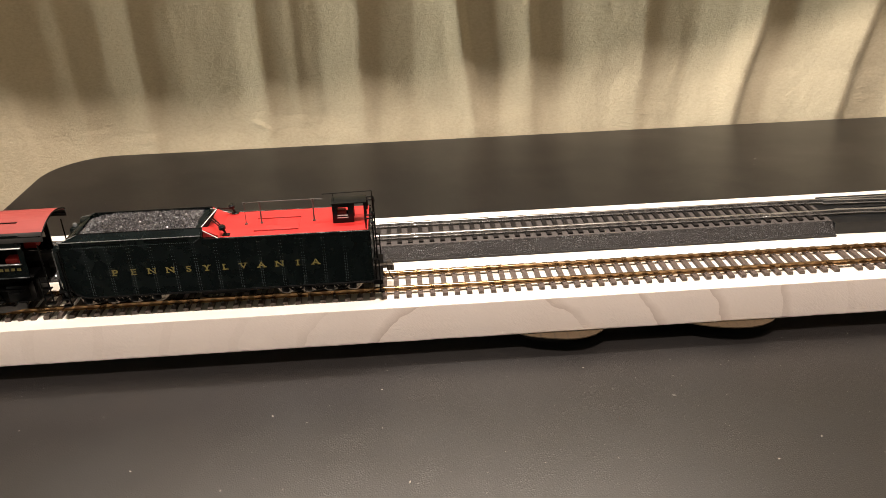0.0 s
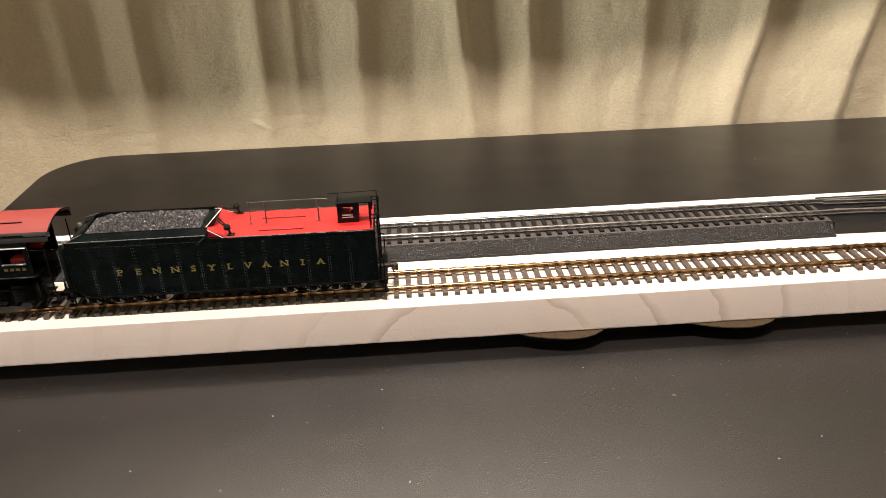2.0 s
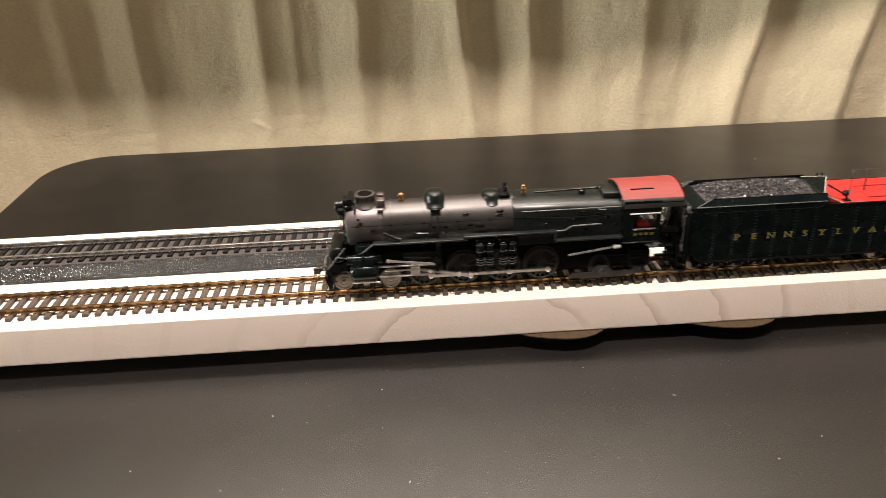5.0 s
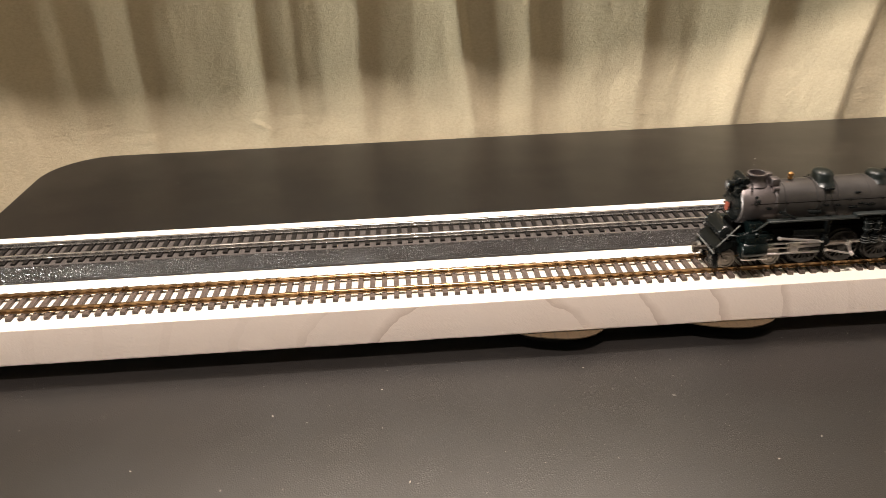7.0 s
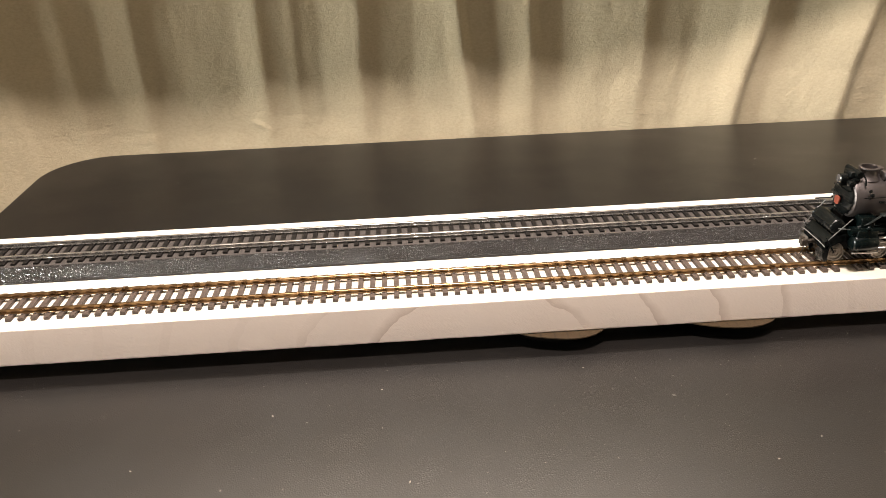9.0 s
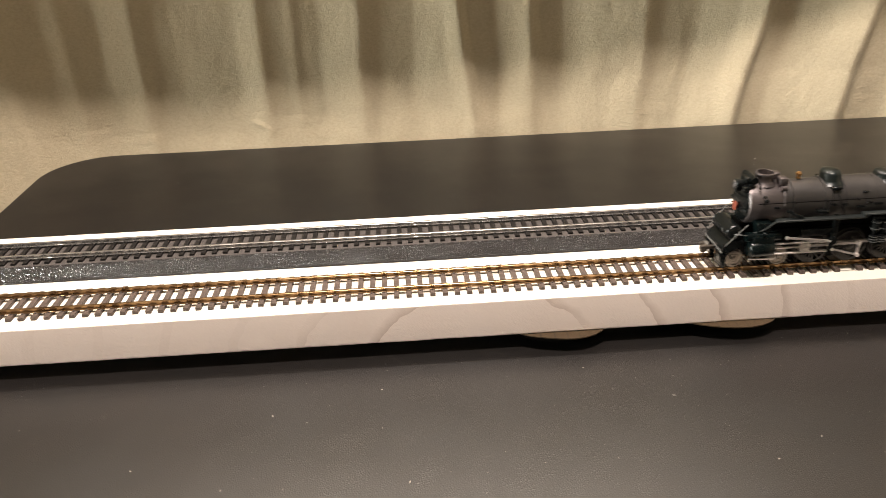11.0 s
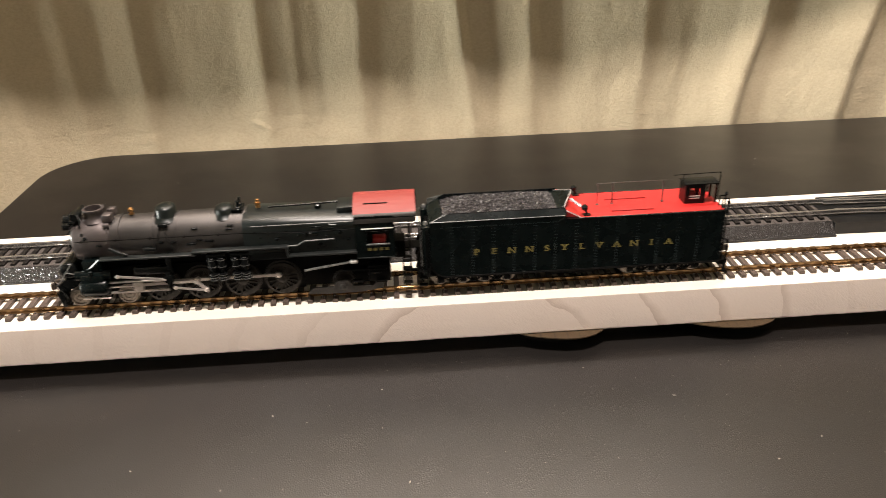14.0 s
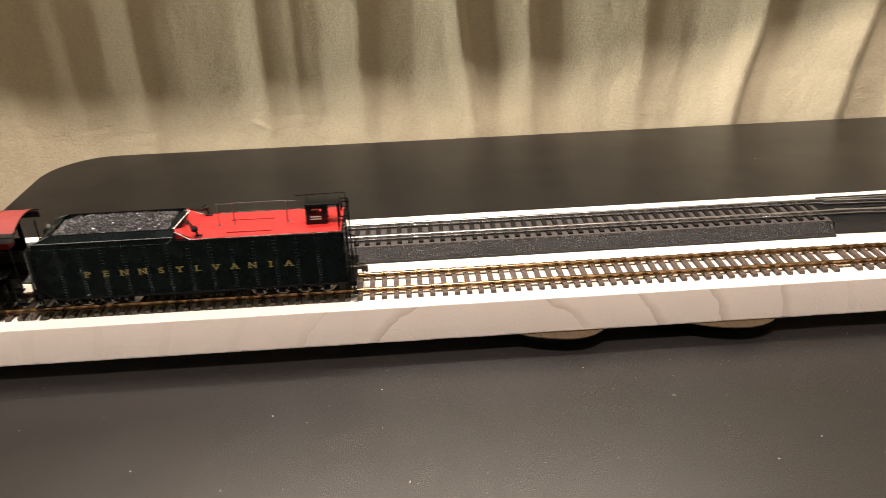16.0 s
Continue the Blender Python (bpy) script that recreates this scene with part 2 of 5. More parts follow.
def place(name, me, material, parent=None, label="", smooth=40, scale=0.001):
    me.transform(Matrix.Scale(scale, 4))
    if smooth:
        me.shade_smooth()
        me.set_sharp_from_angle(angle=radians(smooth))
    me.materials.append(material)
    ob = new(name, me)
    ob.parent = parent
    if label:
        tagged(ob, label)
    return ob


def thing(name, label, category, group="", kind=""):
    return tagged(new(name), label, category, group, kind)


def box(bm, x0, x1, y0, y1, z0, z1, bev=0.0, seg=2):
    vs = [bm.verts.new(p) for p in ((x0, y0, z0), (x1, y0, z0), (x1, y1, z0), (x0, y1, z0), (x0, y0, z1), (x1, y0, z1), (x1, y1, z1), (x0, y1, z1))]
    fs = [bm.faces.new([vs[i] for i in q]) for q in ((3, 2, 1, 0), (4, 5, 6, 7), (0, 1, 5, 4), (1, 2, 6, 5), (2, 3, 7, 6), (3, 0, 4, 7))]
    if bev:
        es = list({e for f in fs for e in f.edges})
        bmesh.ops.bevel(bm, geom=es, offset=bev, segments=seg, affect="EDGES", profile=0.5)
    return bm


def ring(bm, c, u, v, r, n):
    return [bm.verts.new(c + (u * math.cos(2 * math.pi * i / n) + v * math.sin(2 * math.pi * i / n)) * r) for i in range(n)]


def lathe(bm, p0, axis, profile, n=20):
    """Turned solid: profile of (distance along the axis, radius)."""
    p0, a = Vector(p0), Vector(axis).normalized()
    u = a.orthogonal().normalized()
    v = a.cross(u)
    rings = [ring(bm, p0 + a * d, u, v, max(r, 0.01), n) for d, r in profile]
    for r0, r1 in zip(rings, rings[1:]):
        for i in range(n):
            bm.faces.new((r0[i], r0[(i + 1) % n], r1[(i + 1) % n], r1[i]))
    bm.faces.new(rings[0][::-1])
    bm.faces.new(rings[-1])
    return bm


def cyl(bm, p0, p1, r, n=12, r1=None):
    d = Vector(p1) - Vector(p0)
    return lathe(bm, p0, d, [(0, r), (d.length, r if r1 is None else r1)], n)


def tube(bm, pts, r, n=6):
    for a, b in zip(pts, pts[1:]):
        cyl(bm, a, b, r, n)
    return bm


def prism(bm, outline, axis, a0, a1):
    """An outline in the plane across the axis, drawn out from a0 to a1. y: outline (x, z); x: (y, z); z: (x, y)."""
    put = {"y": lambda p, a: (p[0], a, p[1]), "x": lambda p, a: (a, p[0], p[1]), "z": lambda p, a: (p[0], p[1], a)}[axis]
    r0 = [bm.verts.new(put(p, a0)) for p in outline]
    r1 = [bm.verts.new(put(p, a1)) for p in outline]
    n = len(outline)
    bm.faces.new(r0)
    bm.faces.new(r1[::-1])
    for i in range(n):
        bm.faces.new((r0[i], r1[i], r1[(i + 1) % n], r0[(i + 1) % n]))
    return bm


def B():
    return bmesh.new()


# ---- the room, the table, the curtain ----
def room():
    wt = 60
    x0, x1, y0, y1, z0, z1 = -4200, 1900, -1900, 620, -760, 1700
    for name, q in (("wall_west", (x0 - wt, x0, y0, y1, z0, z1)), ("wall_east", (x1, x1 + wt, y0, y1, z0, z1)),
                    ("wall_south", (x0 - wt, x1 + wt, y0 - wt, y0, z0, z1)), ("wall_north", (x0 - wt, x1 + wt, y1, y1 + wt, z0, z1))):
        tagged(part(name, box(B(), *q), DIMWALL if name == "wall_south" else PLASTER, None, "plain plaster wall closing the dim room", 0), category="wall", kind="structure")
    # Unseen block, added so its front edge throws shade on the upper curtain
    tagged(part("soffit", prism(B(), [(x0, 180), (-430, 229), (-230, 248), (-60, 254), (170, 258), (x1, 261), (x1, y1), (x0, y1)], "z", 330, z1), PLASTER, None, "unseen plaster block added to shade the upper curtain", 0), category="soffit", kind="structure")
    tagged(part("floor", box(B(), x0 - wt, x1 + wt, y0 - wt, y1 + wt, z0 - wt, z0 - 1), CARPET, None, "plain brown floor under the table", 0), category="floor", kind="structure")
    tagged(part("ceiling", box(B(), x0 - wt, x1 + wt, y0 - wt, y1 + wt, z1 + 1, z1 + wt), DIMWALL, None, "plain dim ceiling of the room", 0), category="ceiling", kind="structure")


TABLE_Z = -32.4


def rounded(x0, x1, y0, y1, r, n=14):
    pts = []
    for cx, cy, a0 in ((x1 - r, y1 - r, 0), (x0 + r, y1 - r, 90), (x0 + r, y0 + r, 180), (x1 - r, y0 + r, 270)):
        for i in range(n + 1):
            a = radians(a0 + 90 * i / n)
            pts.append((cx + r * math.cos(a), cy + r * math.sin(a)))
    return pts


def table():
    t = thing("folding_table", "black grained plastic folding table with rounded corners", "table")
    x0, x1, y0, y1 = -348, 872, -254, 356
    bm = prism(B(), rounded(x0, x1, y0, y1, 58), "z", TABLE_Z - 38, TABLE_Z)
    top_edges = [e for e in bm.edges if all(abs(v.co.z - TABLE_Z) < 0.01 for v in e.verts)]
    bmesh.ops.bevel(bm, geom=top_edges, offset=2.5, segments=3, affect="EDGES", profile=0.5)
    part("tabletop", bm, TABLE, t, smooth=30)
    for lx in (x0 + 130, x1 - 130):
        for ly in (y0 + 80, y1 - 80):
            part("leg", cyl(B(), (lx, ly, -758), (lx, ly, TABLE_Z - 36), 13, 16), DARK, t, "dark steel tube leg")
        part("crossbar", cyl(B(), (lx, y0 + 80, -500), (lx, y1 - 80, -500), 9, 12), DARK, t)


# The cloth's folds: place along it and how far it stands out; each crest falls away steeply to the east
CRESTS = ((-900, 0), (-800, 9), (-790, 2), (-750, 0), (-690, 10), (-680, 3), (-640, 0), (-575, 10), (-565, 2), (-520, 0), (-470, 8), (-460, 2), (-440, 0),
          (-396, 5.5), (-386, 1.0), (-362, 0), (-336, 4.5), (-326, 1.5), (-303, 0), (-268, 6.5), (-258, 1.5), (-232, 0), (-170, 1.5), (-146, 6.5), (-139, 4.0), (-122, 2.9),
          (-113, 3.6), (-105, 1.4), (-86, 0), (-46, 7.2), (-31, 1.8), (10, 0), (44, 6), (61, 11.5), (67, 3.4), (90, 0), (132, 8.6), (140, 2.0), (164, 0), (200, 6.6), (214, 6.6))
CRESTS += ((248, 9.6), (262, 4.6), (302, 1.0), (340, 7), (366, 15), (373, 6), (395, 4), (430, 8), (474, 18), (484, 9), (520, 6), (560, 12), (600, 20), (612, 10), (650, 8), (700, 16), (712, 6), (1010, 4))
FOLDS = np.interp(np.arange(-900.0, 1011.0), [p[0] for p in CRESTS], [p[1] for p in CRESTS])
for width in (5, 7):
    FOLDS = np.convolve(np.pad(FOLDS, width // 2, mode="edge"), np.ones(width) / width, mode="valid")


def fold(x, z):
    """How far the cloth stands out towards the table, by place along it and height."""
    lean = 0.15 * min(1.0, max(0.0, (x - 230) / 120)) - 0.12 * math.exp(-((x - 65) / 40) ** 2)
    xx = x - lean * (z - 60) + 3.0 * noise.noise(Vector((x * 0.004, z * 0.012, 4.0)))
    s = float(np.interp(xx, np.arange(-900.0, 1011.0), FOLDS))
    up = min(1.0, max(0.0, (z + 60) / 110))
    keep = 0.42 + 0.58 * up * up * (3 - 2 * up)
    east = min(1.0, max(0.0, (x - 240) / 100))
    keep = keep + (0.85 - keep) * east if keep < 0.85 else keep
    w = max(0.0, (-230 - x) / 190)
    swing = 26 * min(1.0, max(0.0, (x - 200) / 400)) + (24 * w * w if w < 1 else 24 + 40 * (min(w, 1.5) - 1))
    # a slanting crease and shallow wrinkles where the cloth meets the table
    low = math.exp(-((z + 22) / 14) ** 2)
    crease = 1.8 * math.exp(-((z + 24 + 0.55 * (x + 156)) / 2.2) ** 2) * math.exp(-((x + 156) / 14) ** 2)
    wrinkle = 0.5 * low * noise.noise(Vector((x * 0.02, z * 0.16, 11.0))) * min(1.0, max(0.0, (60 - x) / 160))
    return swing + s * keep + crease + wrinkle + 1.0 * noise.noise(Vector((x * 0.03, z * 0.02, 2.0))) + 0.4 * noise.noise(Vector((x * 0.11, z * 0.09, 7.0)))


def curtain():
    xs = [-900 + 2.5 * i for i in range(int(1900 / 2.5) + 1)]
    zs = [-700, -500, -350, -250] + [-180 + 5.0 * i for i in range(22)] + [-70 + 2.5 * i for i in range(40)] + [30 + 5.0 * i for i in range(30)] + [210, 260, 300, 328]
    bm = B()
    grid = [[bm.verts.new((x, max(358.5, 411 - fold(x, z)), z)) for x in xs] for z in zs]
    for a, b in zip(grid, grid[1:]):
        for i in range(len(xs) - 1):
            bm.faces.new((a[i], a[i + 1], b[i + 1], b[i]))
    ob = part("curtain", bm, CLOTH, None, "", 0)
    ob.data.shade_smooth()
    sol = ob.modifiers.new("cloth_thickness", "SOLIDIFY")
    sol.thickness, sol.offset = 0.0015, -1
    tagged(ob, "heavy beige felted curtain hanging in soft folds behind the table", "curtain")


# ---- board, its supports, dust ----
BX0, BX1, BY0, BY1, BH = -470.0, 655.0, -24.9, 97.3, 22.9


def board():
    t = thing("display_board", "pale sawn pine board painted cream on top, raised on wood slices", "board")
    bm = B()
    n = 150
    rows = []
    for i in range(n + 1):
        x = BX0 + (BX1 - BX0) * i / n
        w = 0.35 * noise.noise(Vector((x * 0.05, 0, 0)))
        v = 0.5 * noise.noise(Vector((x * 0.09, 5, 0)))
        rows.append([bm.verts.new(p) for p in ((x, BY0 + 0.08 + w * 0.5, -0.32), (x, BY0 + w * 0.5, -0.9), (x, BY0 + 0.2 + w, -BH + 1.0 + v), (x, BY0 + 0.9 + w, -BH), (x, BY1, -BH), (x, BY1 + w, -0.32))])
    for a, b in zip(rows, rows[1:]):
        for k in range(6):
            bm.faces.new((a[k], a[(k + 1) % 6], b[(k + 1) % 6], b[k]))
    bm.faces.new(rows[0][::-1])
    bm.faces.new(rows[-1])
    part("plank", bm, PINE, t, "pale sawn pine with curved growth rings", 25)
    bm = B()
    rows = []
    for i in range(n + 1):
        x = BX0 + 0.2 + (BX1 - BX0 - 0.4) * i / n
        w = 0.175 * noise.noise(Vector((x * 0.05, 0, 0)))
        rows.append([bm.verts.new(p) for p in ((x, BY0 + 0.10 + w, -0.31), (x, BY0 + 0.14 + w, -0.12), (x, BY0 + 0.5 + w, 0), (x, BY1 - 0.8 + w, 0), (x, BY1 - 0.2 + w, -0.31))])
    for a, b in zip(rows, rows[1:]):
        for k in range(5):
            bm.faces.new((a[k], a[(k + 1) % 5], b[(k + 1) % 5], b[k]))
    bm.faces.new(rows[0][::-1])
    bm.faces.new(rows[-1])
    part("painted_top", bm, WHITEPAINT, t, "cream white painted top face", 25)


def wood_slice(cx, cy, r, seed, h=9.5):
    t = thing("wood_slice", "round brown wood slice lying under the board", "wood slice", "wood slices under the board")
    rnd = random.Random(seed)
    n = 40
    ph = [rnd.uniform(0, 6.28) for _ in range(4)]

    def rad(a, k):
        return (r + sum(r * 0.02 * math.sin((j + 2) * a + ph[j]) for j in range(4))) * k
    bm = B()
    levels = [[bm.verts.new((cx + rad(2 * math.pi * i / n, k) * math.cos(2 * math.pi * i / n), cy + rad(2 * math.pi * i / n, k) * math.sin(2 * math.pi * i / n), z)) for i in range(n)]
              for z, k in ((TABLE_Z + 0.05, 0.70), (TABLE_Z + h * 0.6, 0.82), (TABLE_Z + h - 0.7, 0.975))]
    for a, b in zip(levels, levels[1:]):
        for i in range(n):
            bm.faces.new((a[i], a[(i + 1) % n], b[(i + 1) % n], b[i]))
    bm.faces.new(levels[0][::-1])
    bm.faces.new(levels[-1])
    part("bark", bm, BARK, t, "brown bark rim darkened for the shade under the board")
    prof = [(cx + rad(2 * math.pi * i / n, 0.992) * math.cos(2 * math.pi * i / n), cy + rad(2 * math.pi * i / n, 0.992) * math.sin(2 * math.pi * i / n)) for i in range(n)]
    part("face", prism(B(), prof, "z", TABLE_Z + h - 0.68, TABLE_Z + h - 0.02), SLICE, t, "planed brown wood face")


def dust():
    """Lint and crumbs scattered on the tabletop."""
    rnd = random.Random(4)
    bm = B()
    spots = [(-83, -71, 0.9), (-14, -125, 0.9), (157, -127, 0.8), (125, -76, 0.8), (-27, -55, 0.7), (184, -114, 0.9), (-145, -105, 0.8), (-171, -63, 0.7), (-211, -69, 0.6), (315, 256, 1.1), (-212, 270, 1.1), (-264, 231, 0.7), (-318, 292, 0.7), (-100, -122, 0.7), (243, -31, 0.7), (84, -47, 0.7)]
    spots += [(rnd.uniform(-250, 300), rnd.uniform(-170, -30), rnd.uniform(0.12, 0.4)) for _ in range(230)]
    spots += [(rnd.uniform(-330, 500), rnd.uniform(110, 350), rnd.uniform(0.2, 0.5)) for _ in range(30)]
    for x, y, s in spots:
        a, k = rnd.uniform(0, 3.14), rnd.uniform(1.0, 2.2)
        pts = [(x + s * 0.5 * k * math.cos(a), y + s * 0.5 * k * math.sin(a)), (x - s * 0.4 * math.sin(a), y + s * 0.4 * math.cos(a)),
               (x - s * 0.5 * k * math.cos(a), y - s * 0.5 * k * math.sin(a)), (x + s * 0.4 * math.sin(a), y - s * 0.4 * math.cos(a))]
        prism(bm, pts, "z", TABLE_Z + 0.01, TABLE_Z + 0.12 + s * 0.15)
    tagged(part("table_dust", bm, DUST, None, "pale specks of dust and lint on the black table", 0), category="dust", kind="stuff")


# ---- tracks ----
GAUGE = 8.9     # rail centre from the track's centre line
RAILH = 2.54


def rail_mesh(x0, x1, name):
    prof = [(-1.35, 0), (1.35, 0), (1.35, 0.35), (0.35, 0.7), (0.35, 1.6), (0.8, 1.85), (0.8, 2.4), (0.6, RAILH), (-0.6, RAILH), (-0.8, 2.4), (-0.8, 1.85), (-0.35, 1.6), (-0.35, 0.7), (-1.35, 0.35)]
    bm = prism(B(), prof, "x", x0, x1)
    bmesh.ops.recalc_face_normals(bm, faces=bm.faces)
    me = bpy.data.meshes.new(name)
    bm.to_mesh(me)
    bm.free()
    return me


def tie_mesh(name, half, w, h, spike):
    """One tie with its spike heads on both sides of both rails."""
    bm = B()
    prism(bm, [(-w / 2, 0), (w / 2, 0), (w / 2 - 0.15, h), (-w / 2 + 0.15, h)], "y", -half, half)
    for r in (-GAUGE, GAUGE):
        for s in (-1, 1):
            lathe(bm, (0.25 * s, r + s * 1.75, h - 0.05), (0, 0, 1), [(0, spike), (0.55, spike), (0.75, spike * 0.6)], 7)
    bmesh.ops.recalc_face_normals(bm, faces=bm.faces)
    me = bpy.data.meshes.new(name)
    bm.to_mesh(me)
    bm.free()
    me.transform(Matrix.Scale(0.001, 4))
    return me


def piece(name, me, parent, x, y, z, rz=0.0):
    ob = new(name, me)
    ob.parent = parent
    ob.matrix_basis = pose(x * 0.001, y * 0.001, z * 0.001, 0, 0, rz)
    return ob


def brass_track():
    tie = tie_mesh("brown_tie", 15.0, 3.1, 2.0, 0.55)
    tie.materials.append(TIE)
    rnd = random.Random(11)
    joints = [-441, -212.5, 14.5, 243, 471.6, 640]
    for k, (a, b) in enumerate(zip(joints, joints[1:])):
        t = thing("track_section", "brass railed track section on brown plastic ties", "model track", "brass track sections")
        for s in (-1, 1):
            ob = place("rail", rail_mesh(a + 0.25, b - 0.25, "brass_rail"), BRASSRAIL, t, "tarnished brass rail", 30)
            ob.location = (0, s * GAUGE * 0.001, 0.0020)
            bm = B()
            box(bm, a - 6, a + 6, s * GAUGE - 1.6, s * GAUGE + 1.6, 1.95, 2.5, 0.15, 1)
            part("rail_joiner", bm, BRASSRAIL, t, "copper brown rail joiner")
        i0 = math.ceil((a + 2 + 196.1) / 6.9)
        while -196.1 + 6.9 * i0 < b - 1.2:
            x = -196.1 + 6.9 * i0
            i0 += 1
            if 242 < x < 251:
                continue
            piece("tie", tie, t, x + rnd.uniform(-0.15, 0.15), rnd.uniform(-0.15, 0.15), 0.0, rnd.uniform(-0.5, 0.5))


FARY = 54.2
BEDZ = 7.6


def bed_outline():
    c = FARY
    return [(c - 25.3, 0.02), (c + 25.3, 0.02), (c + 25.3, 1.3), (c + 24.4, 1.5), (c + 18.4, BEDZ - 0.4), (c + 17.6, BEDZ), (c - 17.6, BEDZ), (c - 18.4, BEDZ - 0.4), (c - 24.4, 1.5), (c - 25.3, 1.3)]


def roadbed_track():
    tie = tie_mesh("dark_tie", 15.2, 3.0, 1.6, 0.6)
    tie.materials.append(EZTIE)
    joints = [-460.6, -232.1, -3.5, 225.1]
    for a, b in zip(joints, joints[1:]):
        t = thing("roadbed_track_section", "steel railed track on grey moulded ballast roadbed", "model track", "roadbed track sections")
        part("roadbed", prism(B(), bed_outline(), "x", a + 0.03, b - 0.03), ROADBED, t, "speckled grey plastic roadbed", 20)
        part("ballast_bed", box(B(), a + 0.04, b - 0.04, FARY - 17.3, FARY + 17.3, BEDZ - 0.1, BEDZ + 0.12), BALLAST, t, "grey brown ballast between the ties", 0)
        for s in (-1, 1):
            ob = place("rail", rail_mesh(a + 0.3, b - 0.3, "steel_rail"), NICKELRAIL, t, "shiny grey steel rail", 30)
            ob.location = (0, (FARY + s * GAUGE) * 0.001, (BEDZ + 1.3) * 0.001)
            part("rail_joiner", box(B(), a - 6, a + 6, FARY + s * GAUGE - 1.6, FARY + s * GAUGE + 1.6, BEDZ + 1.25, BEDZ + 2.1, 0.2, 1), NICKELRAIL, t, "steel rail joiner")
        n = 34
        for i in range(n):
            piece("tie", tie, t, a + (i + 0.5) * 228.6 / n, FARY, BEDZ - 0.3)


def turnout():
    t = thing("turnout", "black plastic railway turnout with steel rails on roadbed", "model turnout")
    part("roadbed", prism(B(), bed_outline(), "x", 225.3, 262), ROADBED, t, "speckled grey plastic roadbed", 20)
    part("ballast_bed", box(B(), 225.4, 261.9, FARY - 17.3, FARY + 17.3, BEDZ - 0.1, BEDZ + 0.12), BALLAST, t, "grey brown ballast between the ties", 0)
    bm = B()
    prism(bm, [(262, 33), (430, 28), (480, 20), (480, 70.5), (262, 70.5)], "z", 0.05, BEDZ + 0.2)
    part("base", bm, SWITCHBLACK, t, "black plastic turnout base", 20)
    part("motor_cover", box(B(), 269, 470, 70.3, 72.6, 0.1, BEDZ + 1.0, 0.4), SWITCHBLACK, t, "black plastic motor cover")
    part("throw_bar", box(B(), 286, 350, FARY - 1.2, FARY + 1.2, BEDZ + 0.2, BEDZ + 1.4, 0.3), SWITCHBLACK, t)
    for s in (-1, 1):
        ob = place("rail", rail_mesh(225.4, 480, "steel_rail"), NICKELRAIL, t, "shiny grey steel rail", 30)
        ob.location = (0, (FARY + s * GAUGE) * 0.001, (BEDZ + 1.3) * 0.001)
        ob = place("diverging_rail", rail_mesh(0, 190, "diverging_rail"), NICKELRAIL, t, "shiny grey steel rail", 30)
        ob.matrix_basis = pose(0.268, (FARY + s * GAUGE - (1.9 if s > 0 else -1.9)) * 0.001, (BEDZ + 1.25) * 0.001, 0, 0, -6.0 if s < 0 else -3.0)
        part("rail_joiner", box(B(), 219.1, 231.1, FARY + s * GAUGE - 1.6, FARY + s * GAUGE + 1.6, BEDZ + 1.25, BEDZ + 2.1, 0.2, 1), NICKELRAIL, t, "steel rail joiner")
    tie = tie_mesh("turnout_tie", 15.2, 3.0, 1.6, 0.6)
    tie.materials.append(EZTIE)
    for i in range(5):
        piece("tie", tie, t, 229 + i * 6.9, FARY, BEDZ - 0.3)


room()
table()
curtain()
board()
wood_slice(77.5, 4.3, 37, 1)
wood_slice(177, 15.0, 46, 2)
wood_slice(-300, 30, 40, 3)
wood_slice(520, 30, 42, 4)
dust()
brass_track()
roadbed_track()
turnout()


# ---- the train ----
# Lengths along the train are taken from its place at the start; it moves along x.
RAILTOP = 4.54
LO, TO = -300.0, -110.0     # base points of the locomotive and of the tender
DRIVER_R, SMALL_R = 9.6, 5.1
AXLES = (-340.5, -318.3, -296.3, -274.3)
CRANK = 4.2
movers = {"wheel": [], "rod": []}


def sub(name, bm, material, parent, base, label="", smooth=40):
    ob = part(name, bm, material, parent, label, smooth)
    ob.location = (-base * 0.001, 0, 0)
    return ob


def spoke_mesh(r, s):
    bm = B()
    y, q = s * 9.0, []
    for rr, w in ((r * 0.18, 0.55), (r * 0.88, 0.38)):
        for sy in (0.0, s * 1.0):
            for k in (-1, 1):
                q.append(bm.verts.new(Vector((w * k, y - s * 0.4 + sy, rr))))
    for f in ((0, 1, 5, 4), (2, 3, 7, 6), (0, 2, 6, 4), (1, 3, 7, 5), (0, 1, 3, 2), (4, 5, 7, 6)):
        bm.faces.new([q[j] for j in f])
    bmesh.ops.recalc_face_normals(bm, faces=bm.faces)
    me = bpy.data.meshes.new("spoke")
    bm.to_mesh(me)
    bm.free()
    me.transform(Matrix.Scale(0.001, 4))
    me.materials.append(TYRE)
    return me


